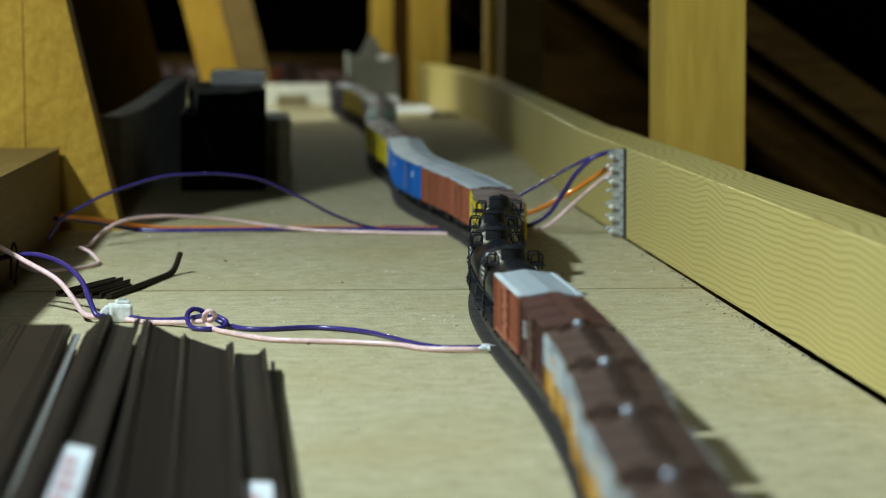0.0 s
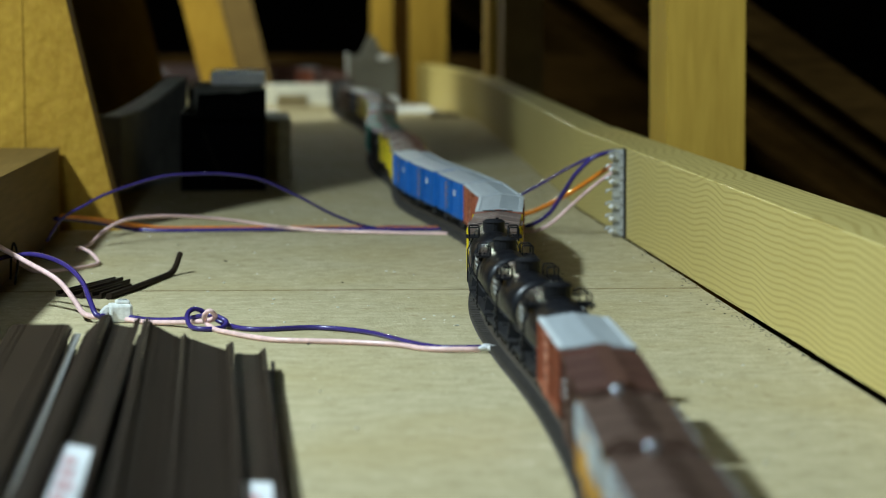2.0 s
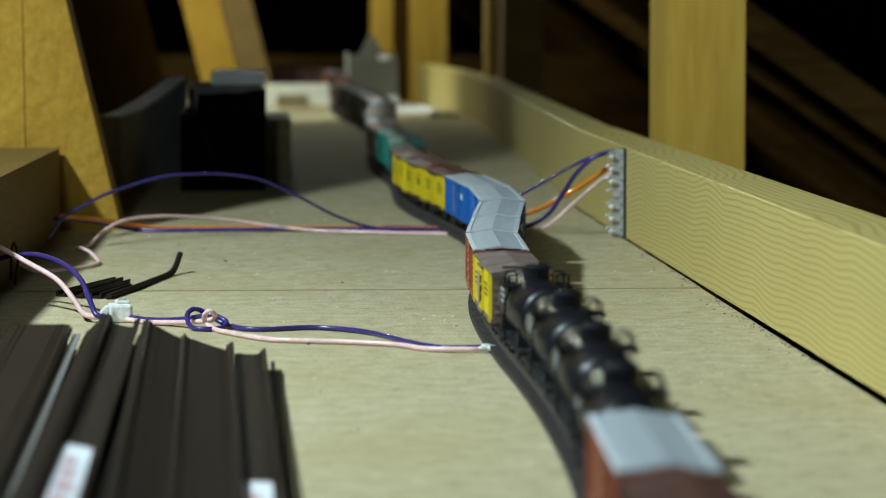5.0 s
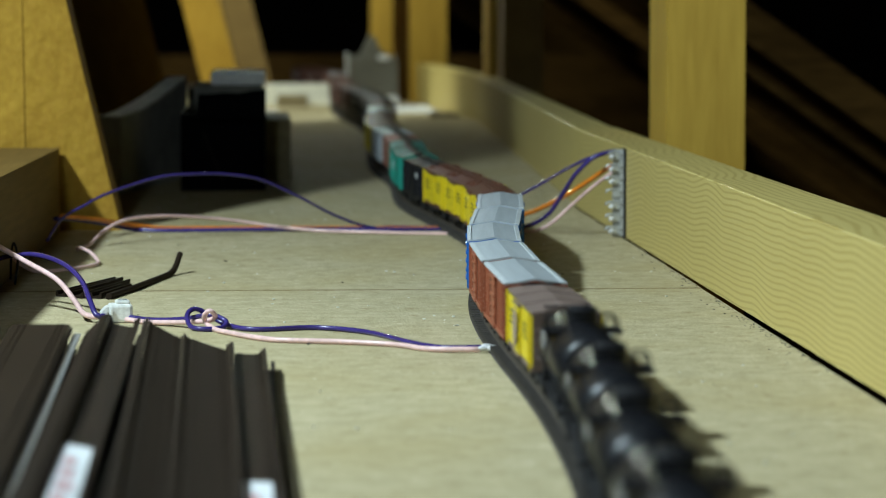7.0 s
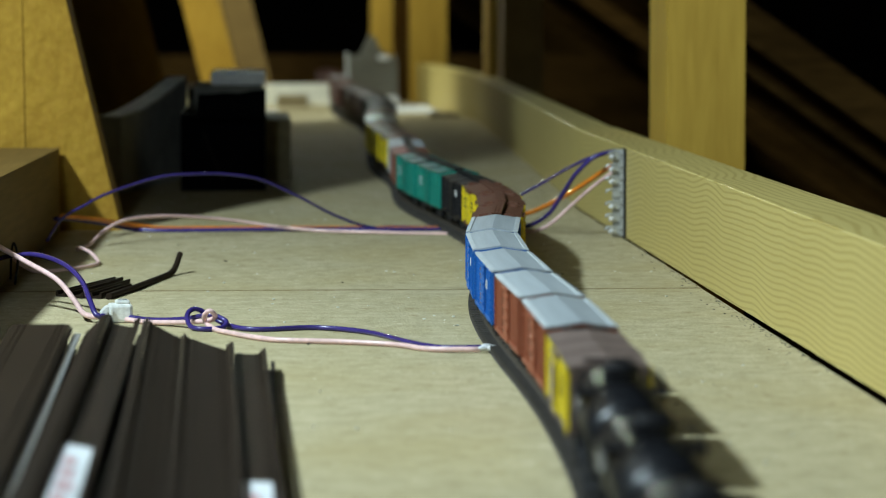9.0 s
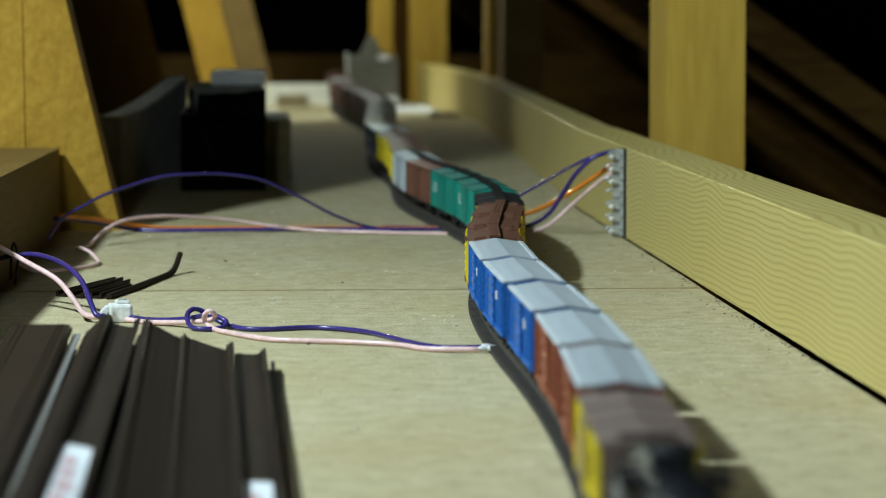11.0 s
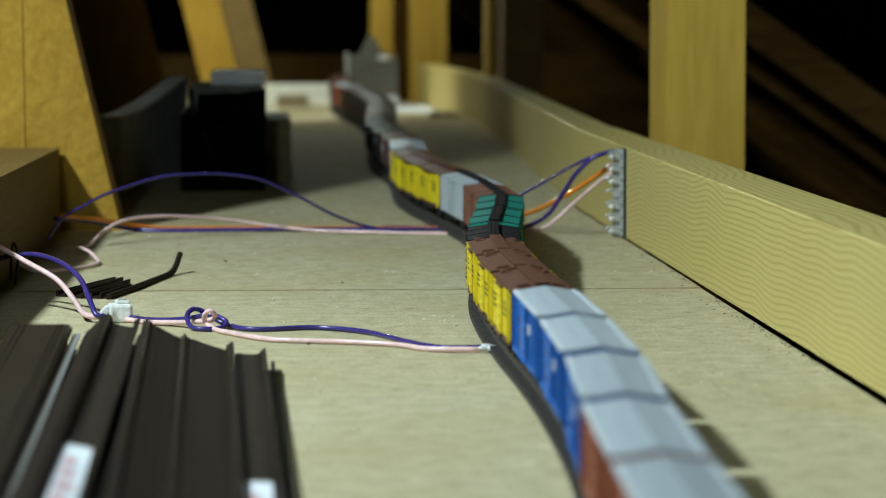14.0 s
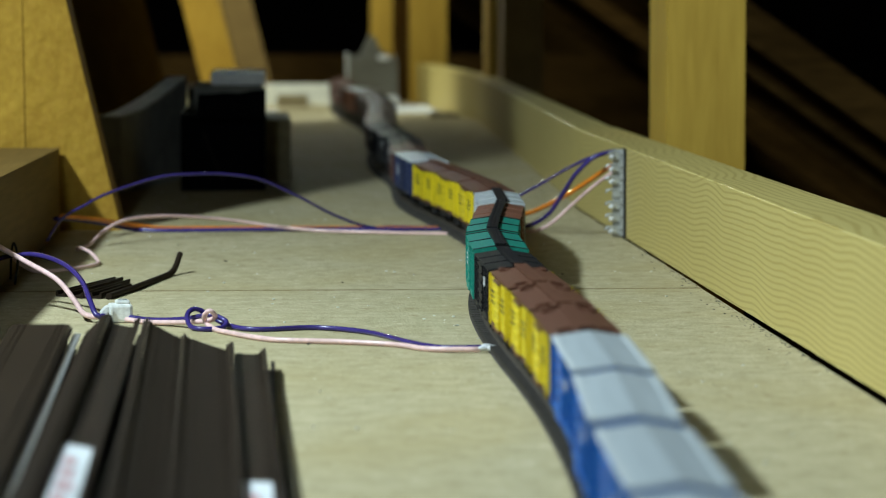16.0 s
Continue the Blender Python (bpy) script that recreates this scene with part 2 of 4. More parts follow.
def build_loft():
    thing("ground", box_mesh(-3.2, 2.2, -1.3, 8.0, -0.75, -0.7), PANEL, "dark boarded loft floor under the layout", "floor", kind="structure")
    bm = bmesh.new()
    prism(bm, [(-1.3, roof_z(-1.3)), (1.7, roof_z(1.7)), (1.7, roof_z(1.7) + 0.03), (-1.3, roof_z(-1.3) + 0.03)], -1.3, 8.0)
    thing("ceiling", bm, FELT, "black roofing felt on the roof slope", "roof", kind="structure")
    bm = bmesh.new()
    z = roof_z(-1.3)
    prism(bm, [(-3.2, z - 1.4), (-1.3, z), (-1.3, z + 0.03), (-3.2, z - 1.37)], -1.3, 8.0)
    thing("ceiling_slope", bm, FELT, "black roofing felt on the other roof slope", "roof", kind="structure")
    thing("wall_south", box_mesh(-3.2, 2.2, -1.35, -1.3, -0.7, 1.5), PANEL, "dark loft gable", "wall", kind="structure")
    thing("wall_north", box_mesh(-3.2, 2.2, 8.0, 8.05, -0.7, 1.5), FELT, "dark loft gable", "wall", kind="structure")
    # rafters run down the slope to the eaves
    first = None
    for k in range(13):
        y = 2.40 + 0.27 * k
        if first is None:
            bm = bmesh.new()
            prism(bm, [(0.05, roof_z(0.05) - 0.002), (1.6, roof_z(1.6) - 0.002), (1.6, roof_z(1.6) - 0.034), (0.05, roof_z(0.05) - 0.034)], -0.014, 0.014)
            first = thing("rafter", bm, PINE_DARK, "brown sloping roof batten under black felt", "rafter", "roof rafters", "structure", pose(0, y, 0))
        else:
            copy_thing(first, pose(0, y, 0))


def build_baseboard():
    thing("baseboard_top", box_mesh(-0.116, 0.1748, 0.2, 1.2380, -0.012, 0.0, bevel=0.0004), BOARD,
          "pale buff particle board layout top with a butt joint", "board", kind="structure")
    bm = bmesh.new()
    for plan in ([(-1.4, 1.2425), (0.1748, 1.2425), (0.1658, 1.679), (0.190, 1.682), (0.24, LEVEL), (-1.4, LEVEL)], [(-1.4, LEVEL), (0.24, LEVEL), (0.24, 3.88), (-1.4, 3.88)]):
        top = [bm.verts.new((x, y, floor_z(y))) for x, y in plan]
        low = [bm.verts.new((x, y, floor_z(y) - 0.012)) for x, y in plan]
        bm.faces.new(top), bm.faces.new(low[::-1])
        for k in range(len(plan)):
            bm.faces.new((low[k], low[(k + 1) % len(plan)], top[(k + 1) % len(plan)], top[k]))
    thing("baseboard_top_far", bm, BOARD, "pale buff particle board layout top rising from a butt joint", "board", kind="structure")
    # added dark strip standing in for the shade down in the joint gap
    thing("joint_grime", box_mesh(-0.116, 0.1748, 1.2381, 1.2424, -0.010, -0.0003), PANEL, "thin dark strip for the shade in the butt joint of the boards", "joint", kind="structure")
    # low pine rail along the open side, three lengths
    R = lambda *a: thing("side_rail", *a, "planed yellow pine rail edging the layout board", "rail", "pine edge rails", "structure")
    def lengths(stations):
        """One length of rail through stations of inner x, outer x, y, foot, top."""
        bm = bmesh.new()
        prev = None
        for xi, xo, y, z0, z1 in stations:
            c = 0.0004
            ring = [bm.verts.new(q) for q in ((xi, y, z0), (xo, y, z0), (xo, y, z1 - c), (xo - c, y, z1), (xi + c, y, z1), (xi, y, z1 - c))]
            if prev:
                for k in range(6):
                    bm.faces.new((prev[k], prev[(k + 1) % 6], ring[(k + 1) % 6], ring[k]))
            else:
                bm.faces.new(ring)
            prev = ring
        bm.faces.new(prev[::-1])
        bmesh.ops.recalc_face_normals(bm, faces=bm.faces)
        return bm
    R(lengths([(0.1757, 0.2000, 0.25, 0.0032, 0.044), (0.1757, 0.2000, 1.24, 0.0007, 0.044), (0.1667, 0.1897, 1.679, 0.0060, 0.0475)]), PINE)
    R(lengths([(0.1684, 0.1883, 1.680, 0.0058, 0.0475), (0.1792, 0.1951, 2.629, 0.0182, 0.0549)]), PINE)
    R(lengths([(0.1792, 0.1955, 2.630, 0.0176, 0.0549), (0.1535, 0.1700, 3.093, 0.0177, 0.0570)]), PINE)
    bm = bmesh.new()
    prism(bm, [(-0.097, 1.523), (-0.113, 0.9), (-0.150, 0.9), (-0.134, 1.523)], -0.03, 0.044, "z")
    # the left rail's shaded inner face is given by this darker colour
    R(bm, PINE_SHADED)
    # roof truss uprights
    def post(x, y, w, d, top, mat=PINE_POST, lean=0.0, low=-0.3, name="truss_upright", label="sawn yellow pine truss upright behind the rail"):
        bm = bmesh.new()
        prism(bm, [(x + lean * low, low), (x + w + lean * low, low), (x + w + lean * top, top), (x + lean * top, top)], y, y + d)
        return thing(name, bm, mat, label, "post", "truss uprights", "structure")
    post(0.2032, 1.57, 0.0395, 0.070, 0.24)
    post(0.1950, 2.53, 0.0317, 0.060, 0.24, PINE_SHADED, label="timber upright behind the rail, darkened brown for shade")
    post(0.1878, 2.60, 0.0068, 0.060, 0.24)
    post(0.1470, 3.10, 0.0360, 0.060, 0.26)
    post(0.1095, 3.11, 0.0203, 0.060, 0.28)
    post(0.1302, 3.14, 0.0162, 0.060, 0.27, PINE_SHADED, label="timber upright behind the rail, darkened brown for shade")
    web = post(-0.1660, 1.527, 0.0990, 0.045, 0.50, PINE_OLD, -0.232, label="rough sawn orange pine web leaning beside the board")
    part("crack", prism(bmesh.new(), [(-0.1139, 0.044), (-0.1134, 0.044), (-0.1148, 0.16), (-0.1151, 0.16)], 1.5267, 1.5275), PANEL, web, "dark hairline crack")
    post(-0.0390, 2.70, 0.0325, 0.060, 0.45, PINE_OLD, -0.244, label="rough sawn orange pine web leaning beside the board")
    # darker colour stands in for the weaker light on this far web
    post(-0.0130, 3.33, 0.0320, 0.060, 0.45, PINE_SHADED, -0.244, label="timber web leaning beside the board, darkened brown for dim light")
    # the sheet's unseen top and far end are set to shade the board's middle
    bm = bmesh.new()
    v = [bm.verts.new(c) for c in ((-0.130, 1.575, -0.1), (-0.0385, 2.50, -0.1), (-0.1855, 2.50, 0.5), (-0.277, 1.575, 0.5))]
    w = [bm.verts.new(q.co + Vector((-0.006, 0, 0))) for q in v]
    bm.faces.new(v), bm.faces.new(w[::-1])
    for k in range(4):
        bm.faces.new((v[k], w[k], w[(k + 1) % 4], v[(k + 1) % 4]))
    bmesh.ops.recalc_face_normals(bm, faces=bm.faces)
    thing("side_panel", bm, PANEL, "dark brown hardboard sheet leaning between the truss webs", "panel", kind="structure")
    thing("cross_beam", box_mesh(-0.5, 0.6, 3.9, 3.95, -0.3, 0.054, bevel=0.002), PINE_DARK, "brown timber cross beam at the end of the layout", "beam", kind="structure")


# ---- the track ----
LINE = smooth_path([(0.0580, 0.1000), (0.0660, 0.3000), (0.0700, 0.4500), (0.0755, 0.6260), (0.0810, 0.7300), (0.0835, 0.8300), (0.0835, 0.9100),
                    (0.0825, 0.9800), (0.0825, 1.0700), (0.0855, 1.1600), (0.0943, 1.2567), (0.1028, 1.3473), (0.1024, 1.4274), (0.0972, 1.4978),
                    (0.0908, 1.5600), (0.0843, 1.6250), (0.0812, 1.6800), (0.0813, 1.7400), (0.0829, 1.8000), (0.0822, 1.8600), (0.0787, 1.9300),
                    (0.0770, 2.0000), (0.0786, 2.0800), (0.0830, 2.1700), (0.0870, 2.2600), (0.0889, 2.3284), (0.0854, 2.4970), (0.0755, 2.6553),
                    (0.0728, 2.8000), (0.0738, 2.9500), (0.0765, 3.1000), (0.0760, 3.2500), (0.0640, 3.4000), (0.0200, 3.5500), (-0.0900, 3.6500), (-1.5000, 3.6800)], 0.003)
LINE = np.array(LINE)
RUN = np.concatenate([[0], np.cumsum(np.linalg.norm(np.diff(LINE, axis=0), axis=1))])
START = 0.10
RAIL_TOP = 0.0046


def on_line(s):
    """The place on the track's middle at s, counted so that s is nearly the distance along the board."""
    return np.array([np.interp(s - START, RUN, LINE[:, 0]), np.interp(s - START, RUN, LINE[:, 1])])


def heading(s):
    d = on_line(s + 0.004) - on_line(s - 0.004)
    return d / np.linalg.norm(d)


def build_track():
    track = holder("track", "dark plastic flexible model railway track pinned to the board", "track")
    for side in (-1, 1):
        bm = bmesh.new()
        prev = None
        for s in np.arange(0.2, 4.55, 0.012):
            p, d = on_line(s), heading(s)
            n = np.array([d[1], -d[0]])
            c = p + n * side * 0.0049
            ring = [bm.verts.new((*(c + n * w), z + floor_z(p[1]))) for w, z in ((-0.0012, 0.0024), (0.0012, 0.0024), (0.0005, 0.0029), (0.0005, RAIL_TOP), (-0.0005, RAIL_TOP), (-0.0005, 0.0029))]
            if prev:
                for k in range(6):
                    bm.faces.new((prev[k], prev[(k + 1) % 6], ring[(k + 1) % 6], ring[k]))
            prev = ring
        part("rail", bm, RAIL_METAL, track, "thin nickel silver rail")
    bm = bmesh.new()
    for s in np.arange(0.3, 4.5, 0.0062):
        p, d = on_line(s), heading(s)
        a = math.atan2(d[1], d[0])
        m = Matrix.LocRotScale((p[0], p[1], 0.0018 + floor_z(p[1])), Euler((0, 0, a)), (0.0034, 0.0180, 0.0018))
        bmesh.ops.create_cube(bm, size=1.0, matrix=m)
    tagged(part("sleeper_bed", bm, SLEEPER, track, "dark brown plastic sleepers"), kind="stuff")
    bm = bmesh.new()
    prev = None
    for s in np.arange(0.2, 4.55, 0.012):
        p, d = on_line(s), heading(s)
        n = np.array([d[1], -d[0]])
        ring = [bm.verts.new((*(p + n * w), z + floor_z(p[1]))) for w, z in ((-0.0090, 0.0), (-0.0082, 0.0013), (0.0082, 0.0013), (0.0090, 0.0))]
        if prev:
            for k in range(3):
                bm.faces.new((prev[k], prev[k + 1], ring[k + 1], ring[k]))
        prev = ring
    part("webbing", bm, ROADBED, track, "grey brown plastic web under the sleepers")


# ---- rolling stock: each car runs along its own y axis, rail top at z 0 ----
MESH = {}


def cached(key, make, mat):
    if key not in MESH:
        MESH[key] = finish(key.split("/")[0], make(), mat)
    return MESH[key]


def truck_mesh():
    bm = bmesh.new()
    for sx in (-1, 1):
        prism(bm, [(-0.0085, 0.0030), (-0.0065, 0.0022), (-0.003, 0.0018), (0.003, 0.0018), (0.0065, 0.0022), (0.0085, 0.0030), (0.0085, 0.0046),
                   (0.004, 0.0056), (-0.004, 0.0056), (-0.0085, 0.0046)], sx * 0.0062, sx * 0.0074, "x")
        for y in (-0.0056, 0.0056):
            cyl(bm, (sx * 0.0060, y, 0.0033), (sx * 0.0079, y, 0.0033), 0.0012, 8)
    bx(bm, -0.0064, 0.0064, -0.0018, 0.0018, 0.0030, 0.0056)
    return bm


def wheel_mesh():
    bm = bmesh.new()
    cyl(bm, (-0.0060, 0, 0.0), (0.0060, 0, 0.0), 0.0007, 8)
    for sx in (-1, 1):
        cyl(bm, (sx * 0.0042, 0, 0), (sx * 0.0056, 0, 0), 0.0026, 18)
        cyl(bm, (sx * 0.0038, 0, 0), (sx * 0.0042, 0, 0), 0.0032, 18)
    return bm


def coupler_mesh():
    bm = box_mesh(-0.0012, 0.0012, -0.0035, 0.004, 0.0045, 0.0060)
    bx(bm, -0.0024, 0.0024, -0.0048, -0.0035, 0.0040, 0.0068)
    return bm


def running_gear(car, half):
    for sy in (-1, 1):
        t = share("truck", cached("truck", truck_mesh, BLACK_PLASTIC), car, pose(0, sy * (half - 0.013), 0), "black plastic truck")
        for y in (-0.0056, 0.0056):
            share("wheelset", cached("wheelset", wheel_mesh, WHEEL), t, pose(0, y, 0.0032))
        share("coupler", cached("coupler", coupler_mesh, BLACK_PLASTIC), car, pose(0, sy * half, 0, 0, 0, 0 if sy < 0 else 180))


def frame_mesh(half, w):
    bm = box_mesh(-w * 0.35, w * 0.35, -half + 0.001, half - 0.001, 0.0052, 0.0068)
    for sx in (-1, 1):
        bx(bm, sx * w - (0.0004 if sx > 0 else -0.0), sx * w + (0.0 if sx > 0 else 0.0004), -half * 0.45, half * 0.45, 0.0046, 0.0070)
    bx(bm, -0.003, 0.001, -0.008, 0.004, 0.0024, 0.0054)
    return bm


def body_mesh(half, w, eave, ribs, plank=False):
    """The box of a wagon: one skin with upright ribs, or fine board joints, down each side."""
    side, b = [], 0.00012 if plank else 0.0003
    for i in range(ribs + 1):
        y = -half + 0.0008 + (2 * half - 0.0016) * i / ribs
        if plank or abs(y) >= 0.0075:
            out = w + (0.0002 if plank else 0.00034)
            side += [(w, y - b), (out, y - b * 0.7), (out, y + b * 0.7), (w, y + b)]
    ring = [(w, -half)] + side + [(w, half)] + [(-x, y) for x, y in [(w, half)] + side[::-1] + [(w, -half)]]
    return prism(bmesh.new(), ring, 0.0064, eave, "z")


def end_mesh(w, eave):
    """A pressed wagon end with level corrugations."""
    prof, k = [(0.0, 0.0070), (0.0002, 0.0070)], 0
    while 0.0092 + k * 0.0026 < eave - 0.0030:
        z = 0.0092 + k * 0.0026
        prof += [(0.0002, z), (0.0006, z + 0.0003), (0.0006, z + 0.0009), (0.0002, z + 0.0012)]
        k += 1
    prof += [(0.0002, eave - 0.0014), (0.0, eave - 0.0014)]
    return prism(bmesh.new(), prof, -w + 0.0006, w - 0.0006, "x")


def sill_mesh(half):
    return bx(bmesh.new(), 0.0, 0.0005, -half, half, 0.0062, 0.0076)


def side_mesh(half, eave):
    """A boarded wagon side: upright boards with narrow grooves between them."""
    prof, n = [(0.0, -half + 0.0004)], 26
    step = (2 * half - 0.0008) / n
    for k in range(n):
        y = -half + 0.0004 + k * step
        prof += [(0.0002, y), (0.0004, y + 0.0002), (0.0004, y + step - 0.0002)]
    prof += [(0.0002, half - 0.0004), (0.0, half - 0.0004)]
    return prism(bmesh.new(), prof, 0.0078, eave - 0.0010, "z")


def roof_mesh(half, w, eave, peak, seams):
    """A ridged roof in one skin, with a raised seam between its sheets."""
    o, bm, prev = 0.0004, bmesh.new(), None
    rows = [(-half, 0.0)]
    for i in range(1, seams):
        y = -half + 2 * half * i / seams
        rows += [(y - 0.0004, 0.0), (y - 0.0003, 0.00028), (y + 0.0003, 0.00028), (y + 0.0004, 0.0)]
    rows.append((half, 0.0))
    for y, up in rows:
        ring = [bm.verts.new(q) for q in ((-w - o, y, eave - 0.0004), (w + o, y, eave - 0.0004), (w + o, y, eave + 0.0001 + up), (0.0, y, peak + up), (-w - o, y, eave + 0.0001 + up))]
        if prev:
            for k in range(5):
                bm.faces.new((prev[k], prev[(k + 1) % 5], ring[(k + 1) % 5], ring[k]))
        else:
            bm.faces.new(ring)
        prev = ring
    bm.faces.new(prev[::-1])
    bmesh.ops.recalc_face_normals(bm, faces=bm.faces)
    return bm


def gable_mesh(w, eave, peak):
    return prism(bmesh.new(), [(-w - 0.0003, eave - 0.0012), (w + 0.0003, eave - 0.0012), (w + 0.0003, eave - 0.0006), (0.0, peak - 0.0006), (-w - 0.0003, eave - 0.0006)], 0.0001, 0.0005)


def walk_mesh(half, peak, wide=0.0016):
    bm = bmesh.new()
    for k in (-1, 0, 1):
        bx(bm, k * wide * 0.75 - wide * 0.33, k * wide * 0.75 + wide * 0.33, -half - 0.001, half + 0.001, peak + 0.0004, peak + 0.0009)
    n = 8
    for i in range(n + 1):
        y = -half + 2 * half * i / n
        bx(bm, -wide, wide, y - 0.0003, y + 0.0003, peak - 0.0006, peak + 0.0005)
    return bm


def hatch_mesh():
    bm = bx(bmesh.new(), -0.0024, 0.0024, -0.0020, 0.0020, 0, 0.0010, bevel=0.0003)
    bx(bm, -0.0018, 0.0018, -0.0026, -0.0019, 0.0, 0.0014)
    for x in (-0.0014, 0.0014):
        bx(bm, x - 0.0002, x + 0.0002, -0.0020, 0.0020, 0.0009, 0.0013)
    return bm


def door_mesh(w, eave):
    z0, z1 = 0.0076, eave - 0.0013
    prof = [(0.0, z0), (0.0005, z0)]
    for k in range(4):
        z = z0 + (z1 - z0) * (k + 0.6) / 4.4
        prof += [(0.0005, z), (0.0009, z + 0.0002), (0.0009, z + 0.0007), (0.0005, z + 0.0009)]
    prof += [(0.0005, z1), (0.0, z1)]
    return prism(bmesh.new(), prof, -0.0068, 0.0068)


def track_mesh():
    return bx(bmesh.new(), 0.0, 0.0009, -0.0105, 0.0085, 0.0, 0.0006)


def ladder_mesh(eave):
    bm = bmesh.new()
    for y in (-0.0018, 0.0018):
        bx(bm, 0.0002, 0.0006, y - 0.00018, y + 0.00018, 0.0066, eave)
    for k in range(7):
        z = 0.0085 + k * (eave - 0.0100) / 6
        bx(bm, 0.0003, 0.0007, -0.0018, 0.0018, z, z + 0.0003)
    return bm


def bars_mesh(kind):
    """Marks too small to read, as short bars."""
    rng = random.Random(kind)
    bm = bmesh.new()
    for k in range(3 if kind % 2 else 5):
        z = 0.0160 - k * 0.0017
        y = -0.0060
        while y < 0.0050:
            ln = rng.uniform(0.0006, 0.0018)
            bx(bm, 0, 0.00012, y, y + ln, z, z + 0.0006)
            y += ln + 0.0008
    return bm


def box_car(key, body, roof, half, eave, label, grey=False, planks=False, hatches=False, roofwalk=None, ink=None, patch=None, flank=None):
    w = 0.0092
    peak = eave + 0.0016
    car = holder("boxcar" if not hatches else "refrigerator_car", label, "model wagon", "train of model wagons")
    tag = key + "/"
    share("body", cached("body/" + tag, lambda: body_mesh(half, w, eave, 30 if planks else 12, planks), body), car)
    for turn in (0, 180):
        share("car_end", cached("car_end/" + tag, lambda: end_mesh(w, eave), body), car, pose(0, (half if turn == 0 else -half), 0, 0, 0, turn))
        share("side_sill", cached("side_sill/" + tag, lambda: sill_mesh(half), body), car, pose((w if turn == 0 else -w), 0, 0, 0, 0, turn))
    share("roof", cached("roof/" + tag, lambda: roof_mesh(half, w, eave, peak, 1 if planks or grey or key == "teal" else 3), roof), car, None, "grey ridged roof" if grey else "")
    for turn in (0, 180):
        share("gable", cached("gable/" + tag, lambda: gable_mesh(w, eave, peak), body), car, pose(0, half if turn == 0 else -half, 0, 0, 0, turn))
    if flank:
        for sx in (-1, 1):
            share("side_panel", cached("side_panel/" + tag, lambda: side_mesh(half, eave), flank), car, pose(sx * (w + 0.0001), 0, 0, 0, 0, 0 if sx > 0 else 180), "boarded side panel")
        w += 0.0004
    share("underframe", cached("underframe/%d" % round(half * 1e4), lambda: frame_mesh(half, w), BLACK_PLASTIC), car)
    if roofwalk:
        share("roofwalk", cached("roofwalk/" + tag, lambda: walk_mesh(half, peak, 0.0019), roofwalk), car)
    for side in (-1, 1):
        turn = 0 if side > 0 else 180
        share("door", cached("door/" + tag, lambda: door_mesh(w, eave), flank or body), car, pose(side * (w + 0.0002), 0, 0, 0, 0, turn))
        for z in (0.0068, eave - 0.0012):
            share("door_track", cached("door_track/" + tag, track_mesh, body), car, pose(side * (w + 0.0002), 0, z, 0, 0, turn))
        for e in (-1, 1):
            share("ladder", cached("ladder/" + tag, lambda: ladder_mesh(eave), flank or body), car, pose(side * w, e * (half - 0.0030), 0, 0, 0, turn))
        if ink:
            for e, kd in ((1, 3), (-1, 5)) if flank else ((1, 3),):
                share("lettering", cached("lettering/%d%s" % (kd, ink.name), lambda: bars_mesh(kd), ink), car,
                      pose(side * (w + 0.0004), e * half * 0.55, 0.003 if kd == 4 else 0.0015, 0, 0, turn))
        if patch:
            share("emblem", cached("emblem/" + patch.name, lambda: bx(bmesh.new(), 0, 0.00015, -0.0026, 0.0026, 0.0160, 0.0187), patch), car,
                  pose(side * (w + 0.0004), -half * 0.42, 0, 0, 0, turn), "small white painted emblem")
    if hatches:
        for e in (-1, 1):
            for sx in (-1, 1):
                share("hatch", cached("hatch/" + tag, hatch_mesh, roof), car, pose(sx * 0.0052, e * (half - 0.0055), peak - 0.0014, 0, sx * 9.0, 0 if e < 0 else 180))
    if grey:
        for side in (-1, 1):
            share("eave_strip", cached("eave_strip/" + tag, lambda: eave_mesh(half, 0.0092, eave), EAVE_LIT), car, pose(0, 0, 0, 0, 0, 0 if side > 0 else 180), "pale grey roof edge")
    if key == "orange":
        for side in (-1, 1):
            share("letter_board", cached("letter_board/" + tag, lambda: letter_board_mesh(half, eave), SILVER), car, pose(side * (w + 0.0001), 0, 0, 0, 0, 0 if side > 0 else 180), "pale grey upper side band")
        for y in (-0.024, -0.008, 0.008, 0.024):
            share("hatch", cached("hatch/" + tag, pad_mesh, BLACK), car, pose(0, y, peak - 0.0002), "dark round loading hatches")
        share("vent_cap", cached("vent_cap/" + tag, vent_cap_mesh, DULL_STEEL), car, pose(-0.0015, half - 0.0045, peak - 0.0002), "small dull metal cap")
    if key == "plain_yellow":
        for side in (-1, 1):
            share("crest", cached("crest/" + tag, lambda: cyl(bmesh.new(), (0, 0, 0), (0.00015, 0, 0), 0.0056, 24), CREST_TAN), car, pose(side * (w + 0.0013), 0, 0.0150, 0, 0, 0 if side > 0 else 180), "tan round crest")
        for y in (-half + 0.003, half - 0.003):
            share("roof_mat", cached("roof_mat/" + tag, lambda: bx(bmesh.new(), -0.0060, 0.0060, -0.0016, 0.0016, 0, 0.0003), BLACK), car, pose(0, y, peak - 0.0001), "dark running board")
    if key in ("blue", "red"):
        for side in (-1, 1):
            share("stencil", cached("stencil/" + tag, lambda: column_mesh(eave), ORANGE if key == "blue" else TUSCAN), car, pose(side * (w + 0.0002), 0.0100, 0, 0, 0, 0 if side > 0 else 180), "narrow upright column of worn marks")
